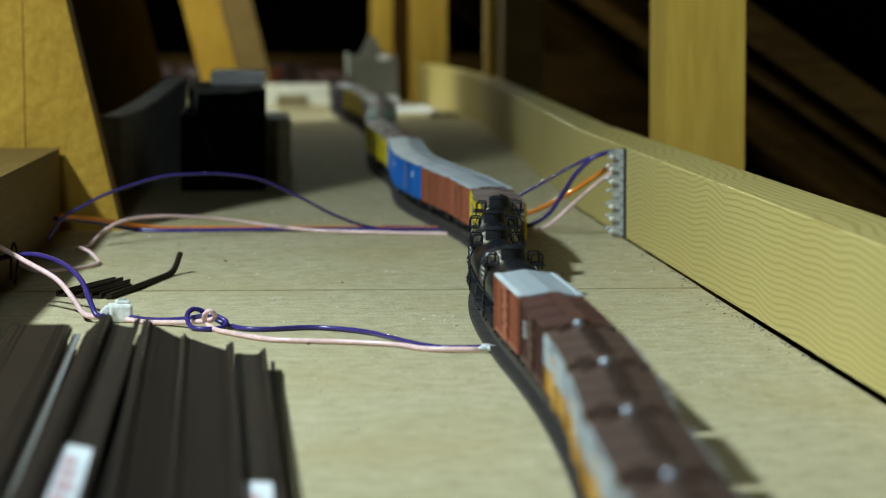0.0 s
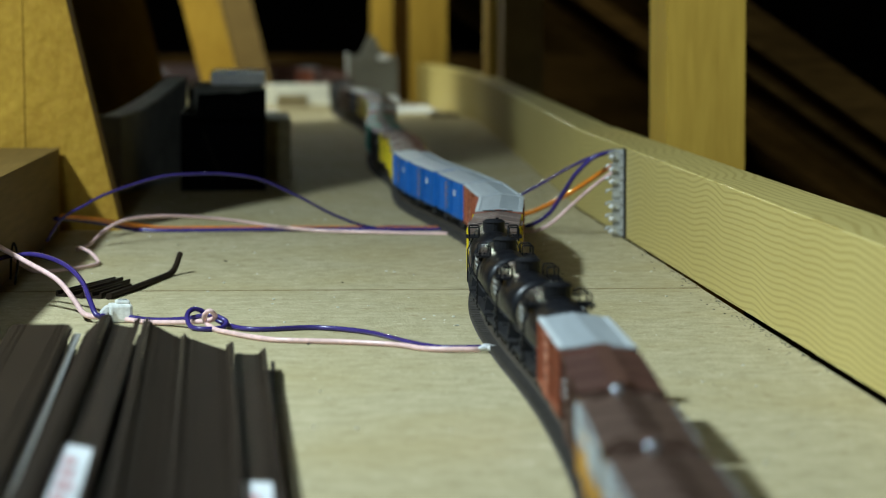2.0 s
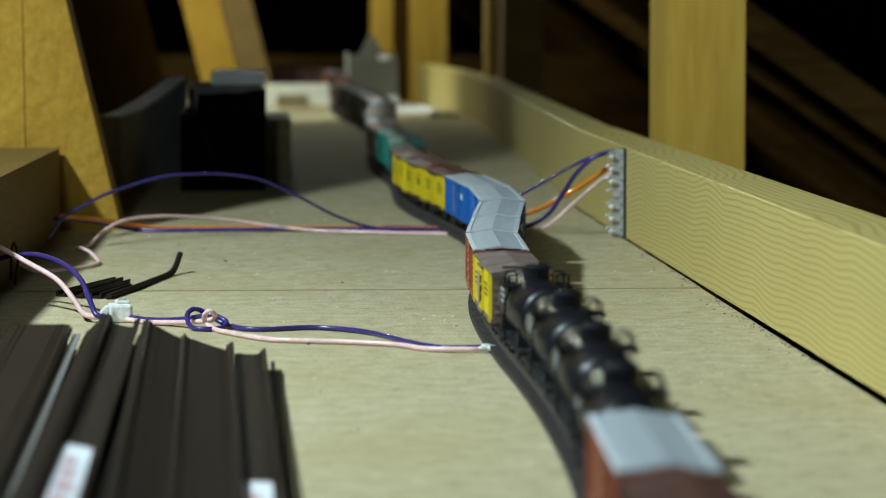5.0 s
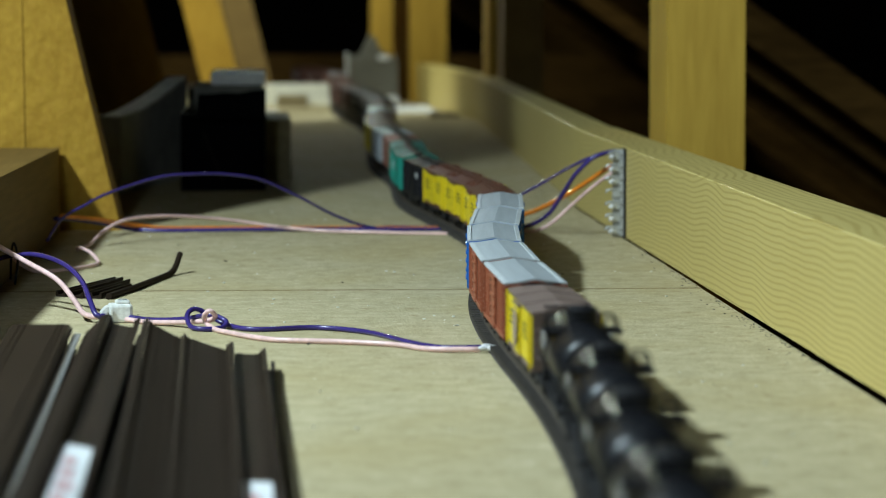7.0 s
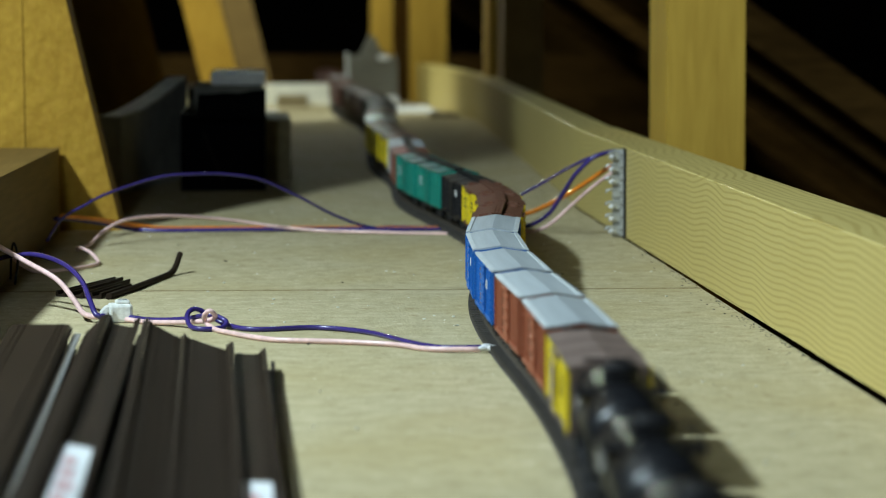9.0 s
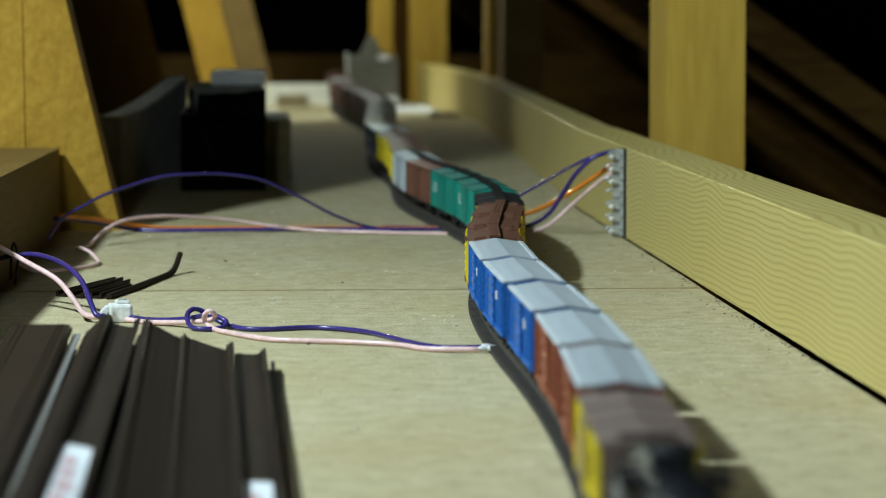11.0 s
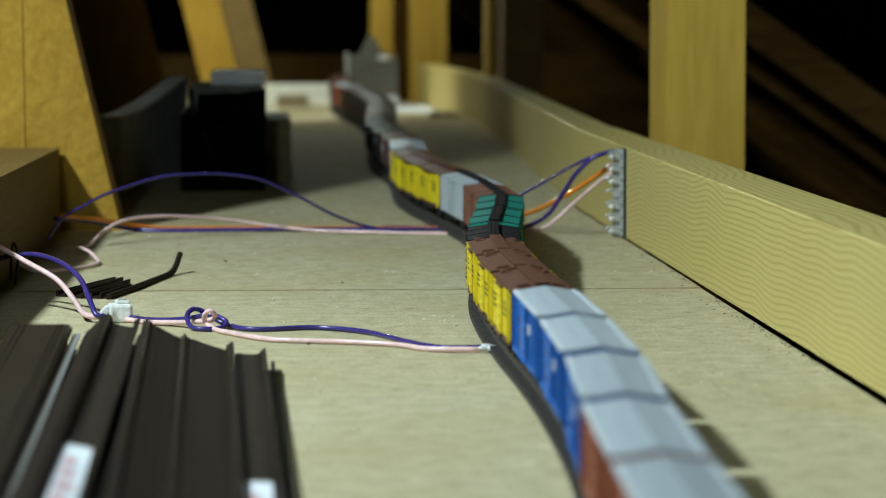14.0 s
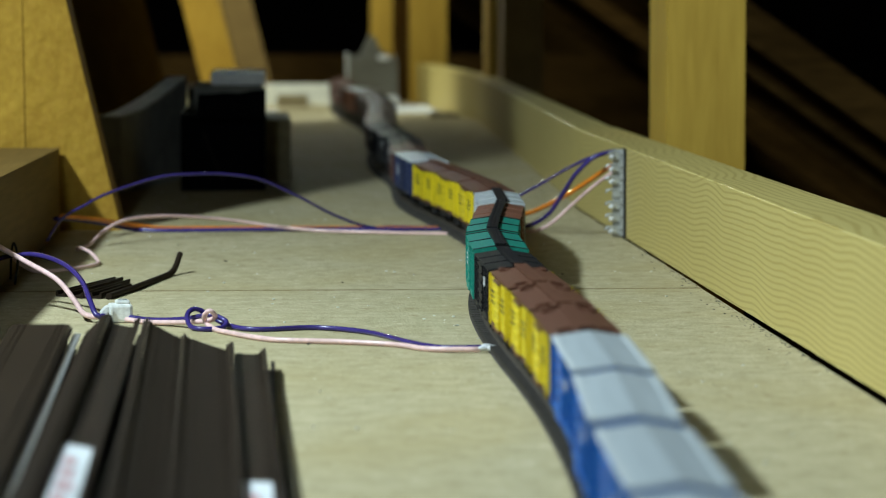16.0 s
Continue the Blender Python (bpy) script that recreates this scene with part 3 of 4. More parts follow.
    if key == "teal":
        for y in (-half + 0.0010, 0.0, half - 0.0010):
            share("roof_bar", cached("roof_bar/" + tag, lambda: roof_bar_mesh(0.0092, eave, peak), BLACK), car, pose(0, y, 0), "black roof bar")
    running_gear(car, half)
    return car


def letter_board_mesh(half, eave):
    """Upper band of a wagon side with shallow seams."""
    prof, n = [(0.0, -half + 0.0004)], 9
    step = (2 * half - 0.0008) / n
    for k in range(n):
        y = -half + 0.0004 + k * step
        prof += [(0.0005, y), (0.0007, y + 0.0002), (0.0007, y + step - 0.0002)]
    prof += [(0.0005, half - 0.0004), (0.0, half - 0.0004)]
    return prism(bmesh.new(), prof, 0.0150, eave - 0.0004, "z")


def eave_mesh(half, w, eave):
    return prism(bmesh.new(), [(w - 0.0012, eave + 0.0003), (w + 0.0005, eave - 0.0001), (w + 0.0005, eave + 0.0003), (w - 0.0010, eave + 0.00062)], -half + 0.0004, half - 0.0004)


def column_mesh(eave):
    """A narrow upright door post marked with short bars."""
    bm, rng, z = bmesh.new(), random.Random(3), 0.0085
    while z < eave - 0.0025:
        ln = rng.uniform(0.0006, 0.0016)
        bx(bm, 0.0, 0.00050, -0.0004, 0.0004, z, z + ln)
        z += ln + 0.0004
    return bm


def pad_mesh():
    """A round-ended loading hatch with a hinge bar."""
    bm = bmesh.new()
    for x in (-0.0031, 0.0031):
        cyl(bm, (x, 0, -0.0004), (x, 0, 0.0010), 0.0028, 14, 0.0024)
    bx(bm, -0.0052, 0.0052, 0.0019, 0.0026, 0.0, 0.0013)
    bx(bm, -0.0003, 0.0003, -0.0020, 0.0026, 0.0008, 0.0014)
    return bm


def vent_cap_mesh():
    bm = cyl(bmesh.new(), (0, 0, 0), (0, 0, 0.0012), 0.0009, 12)
    cyl(bm, (0, 0, 0.0012), (0, 0, 0.0018), 0.0015, 12, 0.0010)
    return bm


def roof_bar_mesh(w, eave, peak):
    return prism(bmesh.new(), [(-w - 0.0005, eave - 0.0002), (w + 0.0005, eave - 0.0002), (w + 0.0005, eave + 0.0003), (0.0, peak + 0.0004), (-w - 0.0005, eave + 0.0003)], -0.0009, 0.0009)


def tank_body(half):
    bm = bmesh.new()
    r, zc = 0.0086, 0.0165
    n, rings = 28, []
    prof = [(-half, 0.0), (-half + 0.0003, r * 0.6), (-half + 0.0010, r * 0.88), (-half + 0.0024, r)]
    prof = prof + [(-y, q) for y, q in prof[::-1]]
    for y, q in prof:
        rings.append([bm.verts.new((max(q, 1e-4) * math.cos(2 * math.pi * k / n), y, zc + max(q, 1e-4) * math.sin(2 * math.pi * k / n))) for k in range(n)])
    for a, b in zip(rings, rings[1:]):
        for k in range(n):
            bm.faces.new((a[k], a[(k + 1) % n], b[(k + 1) % n], b[k])).smooth = True
    bmesh.ops.recalc_face_normals(bm, faces=bm.faces)
    return bm


def band_mesh():
    bm = bmesh.new()
    n, r = 28, 0.0091
    a = [bm.verts.new((r * math.cos(2 * math.pi * k / n), -0.0007, 0.0165 + r * math.sin(2 * math.pi * k / n))) for k in range(n)]
    b = [bm.verts.new((v.co.x, 0.0007, v.co.z)) for v in a]
    for k in range(n):
        bm.faces.new((a[k], a[(k + 1) % n], b[(k + 1) % n], b[k]))
    bmesh.ops.solidify(bm, geom=bm.faces[:], thickness=0.0004)
    return bm


def dome_mesh():
    bm = cyl(bmesh.new(), (0, 0, 0.0240), (0, 0, 0.0282), 0.0040, 20)
    cyl(bm, (0, 0, 0.0282), (0, 0, 0.0292), 0.0044, 20, 0.0030)
    cyl(bm, (0.0012, 0, 0.0286), (0.0012, 0, 0.0298), 0.0006, 8)
    return bm


def rail_hoop():
    """Platform beside the dome with a square hoop at each end of it."""
    bm = bmesh.new()
    for side in (-1, 1):
        for y in (-0.0060, 0.0060):
            x0, x1 = side * 0.0054, side * 0.0090
            sweep(bm, [(x0, y, 0.0230), (x0, y, 0.0262), (x0 + side * 0.0004, y, 0.0266), (x1 - side * 0.0004, y, 0.0266), (x1, y, 0.0262), (x1, y, 0.0215)], 0.00034, 6)
        bx(bm, min(side * 0.0035, side * 0.0102), max(side * 0.0035, side * 0.0102), -0.0066, 0.0066, 0.0226, 0.0232)
    return bm


def side_ladder():
    bm = bmesh.new()
    for y in (-0.0016, 0.0016):
        sweep(bm, [(0.0096, y, 0.0062), (0.0096, y, 0.0180), (0.0070, y, 0.0238)], 0.00022, 5)
    for k in range(7):
        z = 0.0075 + k * 0.0017
        bx(bm, 0.0094, 0.0098, -0.0016, 0.0016, z, z + 0.0003)
    return bm


def tank_frame(half):
    bm = box_mesh(-0.0035, 0.0035, -half, half, 0.0050, 0.0070)
    for sx in (-1, 1):
        sweep(bm, [(sx * 0.0092, -half + 0.001, 0.0135), (sx * 0.0092, half - 0.001, 0.0135)], 0.00028, 6)
        bx(bm, min(sx * 0.0068, sx * 0.0095), max(sx * 0.0068, sx * 0.0095), -half, half, 0.0062, 0.0068)
        for e in (-1, 1):
            prism(bm, [(sx * 0.0020, 0.0066), (sx * 0.0086, 0.0066), (sx * 0.0080, 0.0118), (sx * 0.0060, 0.0088)], e * (half - 0.014) - 0.0014, e * (half - 0.014) + 0.0014)
    for e in (-1, 1):
        bx(bm, -0.0092, 0.0092, e * half - 0.0008, e * half + 0.0008, 0.0050, 0.0070)
    return bm


def tank_car(half, label):
    car = holder("tank_car", label, "model wagon", "train of model wagons")
    share("tank", cached("tank/", lambda: tank_body(half - 0.0008), GLOSS_BLACK), car)
    for y in (-0.032, -0.0195, -0.0085, 0.0085, 0.0195, 0.032):
        share("band", cached("band/", band_mesh, BLACK), car, pose(0, y, 0))
    share("dome", cached("dome/", dome_mesh, BLACK), car)
    share("handrail", cached("handrail/", rail_hoop, BLACK), car)
    for side in (0, 180):
        share("ladder", cached("ladder/tank", side_ladder, BLACK), car, pose(0, 0, 0, 0, 0, side))
        share("lettering", cached("lettering/tank", lambda: bars_mesh(7), WHITE_INK), car, pose(0.0088 if side == 0 else -0.0088, 0.016, 0.004, 0, 0, side))
    share("underframe", cached("underframe/tank", lambda: tank_frame(half), BLACK_PLASTIC), car)
    running_gear(car, half)
    return car


B_HALF = 0.0391
KINDS = {
    "red": lambda: box_car("red", RED, GREY_ROOF, B_HALF, 0.0232, "oxide red boxcar with a grey ridged roof on the track", True),
    "brown": lambda: box_car("brown", TUSCAN, TUSCAN, B_HALF, 0.0226, "dark brown boxcar with a brown roof and roofwalk", roofwalk=WALK_BROWN, ink=WHITE_INK),
    "rust": lambda: box_car("rust", RUST, RUST, 0.0375, 0.0226, "rust brown boxcar with a dark roofwalk", roofwalk=BLACK),
    "blue": lambda: box_car("blue", BLUE, GREY_ROOF, B_HALF, 0.0232, "bright blue boxcar with a grey ridged roof and white emblem", True, patch=WHITE_INK),
    "orange": lambda: box_car("orange", TUSCAN, REEFER_ROOF, 0.0385, 0.0228, "orange and pale grey sided refrigerator car with a brown hatched roof", hatches=True, ink=BLACK_INK, flank=ORANGE),
    "long_yellow": lambda: box_car("long_yellow", BROWN_ROOF, BROWN_ROOF, 0.0326, 0.0228, "yellow sided refrigerator car with a plain brown roof", planks=True, roofwalk=BROWN_ROOF, ink=BLACK_INK, flank=YELLOW),
    "yellow": lambda: box_car("yellow", BROWN_ROOF, BROWN_ROOF, 0.0303, 0.0228, "yellow sided refrigerator car with a brown hatched roof", planks=True, hatches=True, roofwalk=BROWN_ROOF, ink=BLACK_INK, flank=YELLOW),
    "plain_yellow": lambda: box_car("plain_yellow", GREYBROWN_ROOF, GREYBROWN_ROOF, B_HALF, 0.0226, "yellow sided boxcar with a dull brown roof and tan crest", ink=BLACK_INK, flank=YELLOW),
    "teal": lambda: box_car("teal", TEAL, TEAL, 0.0368, 0.0232, "teal green boxcar with a black roofwalk", roofwalk=BLACK, ink=WHITE_INK),
    "black": lambda: box_car("black", BLACK, BLACK, 0.0340, 0.0226, "black boxcar with a white lettered side", roofwalk=BLACK, patch=WHITE_INK),
    "silver": lambda: box_car("silver", SILVER, SILVER, 0.0345, 0.0228, "silver grey boxcar with a dark roofwalk", roofwalk=BLACK),
    "navy": lambda: box_car("navy", NAVY, GREY_ROOF, B_HALF, 0.0232, "navy blue boxcar with a grey roof", True, ink=WHITE_INK),
    "tank": lambda: tank_car(0.0392, "black tank car with a dome, hoops and ladders"),
}
# kinds from the front of the train back, with each car's share of the line
ORDER = [("orange", 0.084)] * 5 + [("brown", 0.085), ("red", 0.074)] + [("tank", 0.0847)] * 4 + [("plain_yellow", 0.082)] + [("red", 0.083)] * 2 + [("blue", 0.087)] * 2 \
    + [("blue", 0.080)] + [("yellow", 0.0652)] * 3 + [("black", 0.0725)] + [("teal", 0.079)] * 2 + [("rust", 0.080), ("silver", 0.074)] \
    + [("long_yellow", 0.0695)] * 3 + [("navy", 0.085), ("brown", 0.085)] + [("black", 0.080)] * 3 + [("brown", 0.085)] * 6 + [("red", 0.085)] + [("brown", 0.085)] * 4
HEAD = 0.412   # where the first car's front stands at the start
GONE = [(0, 0.0), (1.5, 0.102), (3.5, 0.235), (6.5, 0.425), (9.0, 0.585), (12.5, 0.802), (14.5, 0.926), (16.0, 1.018)]
TRAIN = []


def gone(t):
    """How far the train has come by t, on a smooth curve."""
    tt = np.array([g[0] for g in GONE])
    ss = np.array([g[1] for g in GONE])
    k = np.polyfit(tt, ss, 3)
    return float(np.polyval(k, t))


def build_train():
    first, s = {}, HEAD
    for kind, share_of_line in ORDER:
        if kind in first:
            car = copy_thing(first[kind], pose(0, 0, 0))
        else:
            car = first[kind] = KINDS[kind]()
        TRAIN.append((car, s + share_of_line / 2))
        s += share_of_line


def car_pose(s):
    s -= 0.045 * max(0.0, 1.2 - s)   # the couplings draw out a little towards the front
    a, b = on_line(s - 0.0245), on_line(s + 0.0245)
    d = b - a
    c = (a + b) / 2
    za, zb = floor_z(a[1]), floor_z(b[1])
    return pose(c[0], c[1], RAIL_TOP + (za + zb) / 2, math.degrees(math.atan2(zb - za, np.linalg.norm(d))), 0, math.degrees(math.atan2(d[1], d[0])) - 90)


def motions():
    for car, s in TRAIN:
        walk(car, [(t, car_pose(s - gone(t))) for t in np.arange(0, 16.01, 0.5)])


build_loft()
build_baseboard()
build_track()
build_train()
# ---- things on the board ----
PURPLE_WIRE = material("purple_pvc", (0.045, 0.030, 0.180), 0.26, scale=50)
PINK_WIRE = material("pink_pvc", (0.90, 0.60, 0.57), 0.3, scale=50)
ORANGE_WIRE = material("orange_pvc", (0.80, 0.24, 0.02), 0.3, scale=50)
SOLDER = material("solder", (0.88, 0.89, 0.90), 0.34, 0.35, scale=400, bump=0.3)
TAG_BOARD = material("tag_board", (0.34, 0.34, 0.31), 0.45, scale=90)
WHITE_PLASTIC = material("white_plastic", (0.85, 0.86, 0.82), 0.35, scale=80)
PAPER = material("white_paper", (0.86, 0.88, 0.90), 0.7, scale=40)
PINK_INK = material("faded_red_print", (0.62, 0.30, 0.32), 0.7)
CARD_BLACK = material("black_card", (0.004, 0.004, 0.005), 0.95, scale=25, bump=0.2, gloss=0.02)
CARD_BROWN = material("brown_card", (0.20, 0.155, 0.075), 0.8, scale=25)
GREY_FOAM = material("grey_foam", (0.44, 0.41, 0.35), 0.9, scale=60, bump=0.4, gloss=0.05)
GREY_WALL = material("grey_card_building", (0.19, 0.185, 0.155), 0.8, scale=30)
CREAM = material("cream_card", (0.72, 0.70, 0.58), 0.7, scale=30)


def wire(name, points, mat, label, r=0.00095):
    return thing(name, sweep(bmesh.new(), smooth_path(points, 0.003), r, 10), mat, label, "wire", "layout wires")


def build_wires():
    wire("wire", [(0.1659, 1.4711, 0.0441), (0.1572, 1.4841, 0.0411), (0.1450, 1.4970, 0.0340), (0.1353, 1.5099, 0.0270), (0.1255, 1.5228, 0.0203), (0.1139, 1.5334, 0.0115),
                  (0.1043, 1.5351, 0.0050), (0.0821, 1.5334, 0.0043), (0.0653, 1.5310, 0.0049), (0.0512, 1.5210, 0.0056), (0.0346, 1.5110, 0.0120), (0.0181, 1.5009, 0.0212), (-0.0007, 1.4908, 0.0302),
                  (-0.0165, 1.4807, 0.0332), (-0.0296, 1.4706, 0.0340), (-0.0450, 1.4604, 0.0335), (-0.0603, 1.4502, 0.0298), (-0.0727, 1.4400, 0.0256),
                  (-0.0812, 1.4298, 0.0214), (-0.0895, 1.4195, 0.0168), (-0.0952, 1.4027, 0.0080)], PURPLE_WIRE, "purple plastic wire arching over the board", 0.0007)
    wire("wire", [(0.1680, 1.4860, 0.0428), (0.1650, 1.4720, 0.0440), (0.1560, 1.4700, 0.0412), (0.1478, 1.4750, 0.0330), (0.1420, 1.4850, 0.0220), (0.1360, 1.4960, 0.0120), (0.1265, 1.5187, 0.0052), (0.1064, 1.5204, 0.0044),
                  (0.0840, 1.5183, 0.0042), (0.0510, 1.5165, 0.0046), (0.0102, 1.5186, 0.0046), (-0.0441, 1.5147, 0.0045), (-0.0609, 1.5163, 0.0050), (-0.0697, 1.5024, 0.0076), (-0.0831, 1.4777, 0.0119), (-0.0948, 1.4529, 0.0145)],
         PURPLE_WIRE, "purple plastic wire from the terminal strip along the board", 0.0011)
    wire("wire", [(0.1651, 1.4711, 0.0379), (0.1572, 1.4841, 0.0309), (0.1450, 1.4970, 0.0216), (0.1326, 1.5099, 0.0140), (0.1255, 1.5228, 0.0104), (0.1111, 1.5269, 0.0049), (0.0843, 1.5249, 0.0043),
                  (0.0376, 1.5238, 0.0047), (-0.0172, 1.5265, 0.0047), (-0.0476, 1.5228, 0.0051), (-0.0637, 1.5106, 0.0077), (-0.0756, 1.4793, 0.0121), (-0.0921, 1.4529, 0.0157)],
         ORANGE_WIRE, "orange plastic wire from the terminal strip along the board", 0.0011)
    wire("wire", [(0.1651, 1.4711, 0.0344), (0.1567, 1.4790, 0.0271), (0.1467, 1.4869, 0.0173), (0.1381, 1.4900, 0.0091), (0.1308, 1.4942, 0.0052), (0.1212, 1.4983, 0.0043), (0.1067, 1.4983, 0.0041), (0.0840, 1.4954, 0.0039),
                  (0.0505, 1.5002, 0.0044), (0.0264, 1.5106, 0.0045), (0.0047, 1.5122, 0.0067), (-0.0169, 1.5038, 0.0103), (-0.0381, 1.4886, 0.0130), (-0.0534, 1.4736, 0.0138),
                  (-0.0646, 1.4584, 0.0128), (-0.0730, 1.4431, 0.0087), (-0.0774, 1.4279, 0.0046), (-0.0814, 1.4027, 0.0041), (-0.0796, 1.3775, 0.0069), (-0.0739, 1.3633, 0.0057), (-0.0698, 1.3492, 0.0026),
                  (-0.0725, 1.3350, 0.0023), (-0.0811, 1.3207, 0.0021), (-0.0942, 1.3065, 0.0026), (-0.1023, 1.2921, 0.0095)], PINK_WIRE, "pale pink plastic wire looping along the board", 0.0008)
    # pair that drops from the rail to the white connector
    wire("wire", [(-0.118, 1.23, 0.0455), (-0.1056, 1.20, 0.0243), (-0.0978, 1.1833, 0.0217), (-0.0861, 1.1667, 0.0171), (-0.0747, 1.15, 0.0124), (-0.0676, 1.1333, 0.0066), (-0.0627, 1.1167, 0.0027), (-0.056, 1.112, 0.0022)],
         PINK_WIRE, "pale pink plastic wire hanging down to the connector", 0.0010)
    wire("wire", [(-0.1074, 1.22, 0.012), (-0.0971, 1.20, 0.0168), (-0.085, 1.18, 0.0192), (-0.0733, 1.16, 0.0175), (-0.0655, 1.14, 0.0132), (-0.0612, 1.12, 0.0078), (-0.0585, 1.112, 0.003), (-0.055, 1.113, 0.0025)],
         PURPLE_WIRE, "purple plastic wire hanging down to the connector", 0.0010)
    wire("wire", [(-0.048, 1.115, 0.002), (-0.0384, 1.1075, 0.0016), (-0.0264, 1.095, 0.0031), (-0.0183, 1.090, 0.0050), (-0.0124, 1.087, 0.0030), (-0.0140, 1.083, 0.0011), (-0.0199, 1.080, 0.0010), (-0.0246, 1.084, 0.0015), (-0.0259, 1.090, 0.0050),
                  (-0.0232, 1.093, 0.0068), (-0.0183, 1.094, 0.0045), (-0.0125, 1.0907, 0.0015), (-0.0026, 1.0785, 0.001), (0.0188, 1.0831, 0.001), (0.0358, 1.0668, 0.001), (0.0479, 1.0351, 0.001), (0.0579, 1.0167, 0.001), (0.0717, 1.0125, 0.0014)],
         PURPLE_WIRE, "purple plastic wire tied in a loose knot", 0.0009)
    wire("wire", [(-0.048, 1.113, 0.0012), (-0.0385, 1.1045, 0.001), (-0.0234, 1.092, 0.0023), (-0.0179, 1.088, 0.0033), (-0.0161, 1.085, 0.0050), (-0.0179, 1.083, 0.0070), (-0.0198, 1.085, 0.0054), (-0.0194, 1.087, 0.0025), (-0.0163, 1.080, 0.0010),
                  (-0.0122, 1.0696, 0.001), (0.0031, 1.0448, 0.001), (0.0255, 1.0364, 0.001), (0.0437, 1.0265, 0.001), (0.0541, 1.0122, 0.001), (0.0702, 1.0062, 0.0014)],
         PINK_WIRE, "pale pink plastic wire tied in a loose knot", 0.0009)
    wire("wire", [(-0.1024, 1.2880, 0.0006), (-0.1016, 1.2830, 0.0110), (-0.1004, 1.2780, 0.0160), (-0.0990, 1.2730, 0.0150), (-0.0980, 1.2700, 0.0090), (-0.0990, 1.2660, 0.0006)], BLACK_PLASTIC, "thin black wire by the rail", 0.0005)
    bm = bmesh.new()
    for x, y, r in ((0.0725, 1.0095, 0.0013), (0.0742, 1.006, 0.0012), (0.0708, 1.0060, 0.0009)):
        bmesh.ops.create_icosphere(bm, subdivisions=2, radius=r, matrix=pose(x, y, 0.0018) @ Matrix.Diagonal((1.6, 1.2, 0.9, 1)))
    thing("solder_joint", bm, SOLDER, "shiny solder joint where the wires meet the rail", "solder joint")


def build_connector():
    c = holder("wire_connector", "small white plastic wire connector on the board", "connector", m=pose(-0.0513, 1.117, 0, 0, 0, 8))
    part("housing", bx(bmesh.new(), -0.0032, 0.0052, -0.0042, 0.0042, 0.0, 0.0066, bevel=0.0011), WHITE_PLASTIC, c)
    part("wire_entry", prism(bmesh.new(), [(-0.0064, 0.0002), (-0.0033, 0.0002), (-0.0033, 0.0058), (-0.0042, 0.0054), (-0.0060, 0.0036)], -0.0034, 0.0034), WHITE_PLASTIC, c)
    part("lid", bx(bmesh.new(), -0.0006, 0.0044, -0.0032, 0.0032, 0.0064, 0.0078, bevel=0.0006), WHITE_PLASTIC, c)
    part("screw", cyl(bmesh.new(), (0.0018, -0.0008, 0.0077), (0.0018, -0.0008, 0.0082), 0.0016, 14), STEEL, c)
    for x in (-0.0042, -0.0024):
        part("clip_leg", bx(bmesh.new(), x - 0.0004, x + 0.0004, -0.0052, -0.0044, 0.0, 0.0050, bevel=0.0001), WHITE_PLASTIC, c)


def build_terminals():
    strip = holder("terminal_strip", "vertical tag strip with bright solder lugs on the rail", "terminal strip", m=pose(0.1757, 1.512, 0.0))
    on_far(strip, 1.512)
    part("backing", box_mesh(-0.0007, 0.0, -0.004, 0.006, 0.0005, 0.0435), BLACK_PLASTIC, strip, "thin black backing edge")
    part("plate", bx(bmesh.new(), -0.0062, -0.0009, -0.0006, 0.0006, 0.0008, 0.0432, bevel=0.0002), TAG_BOARD, strip, "dark tag board")
    part("edge_bar", bx(bmesh.new(), -0.0026, -0.0010, -0.0016, -0.0007, 0.0010, 0.0430, bevel=0.0002), STEEL, strip, "plain metal bar")
    for k in range(7):
        z = 0.0042 + k * 0.0060
        bm = bx(bmesh.new(), -0.0064, -0.0028, -0.0015, -0.0007, -0.0020, 0.0020, bevel=0.0002)
        sweep(bm, smooth_path([(-0.0045, -0.0012, 0.0012), (-0.0072, -0.0016, 0.0016), (-0.0092, -0.0014, 0.0010), (-0.0096, -0.0012, 0.0000)], 0.0008), 0.00055, 8)
        ob = part("lug", bm, STEEL, strip, "bright metal solder lug")
        ob.location = (0, 0, z)
        if k != 3:
            bm = bmesh.new()
            bmesh.ops.create_icosphere(bm, subdivisions=2, radius=0.0013, matrix=pose(-0.0068, -0.0022, -0.0006) @ Matrix.Diagonal((1.25, 0.9, 1.0, 1)))
            part("solder_blob", bm, SOLDER, ob)
        part("rivet", cyl(bmesh.new(), (-0.0018, -0.0022, 0), (-0.0018, -0.0016, 0), 0.0008, 10), TAG_BOARD, ob)


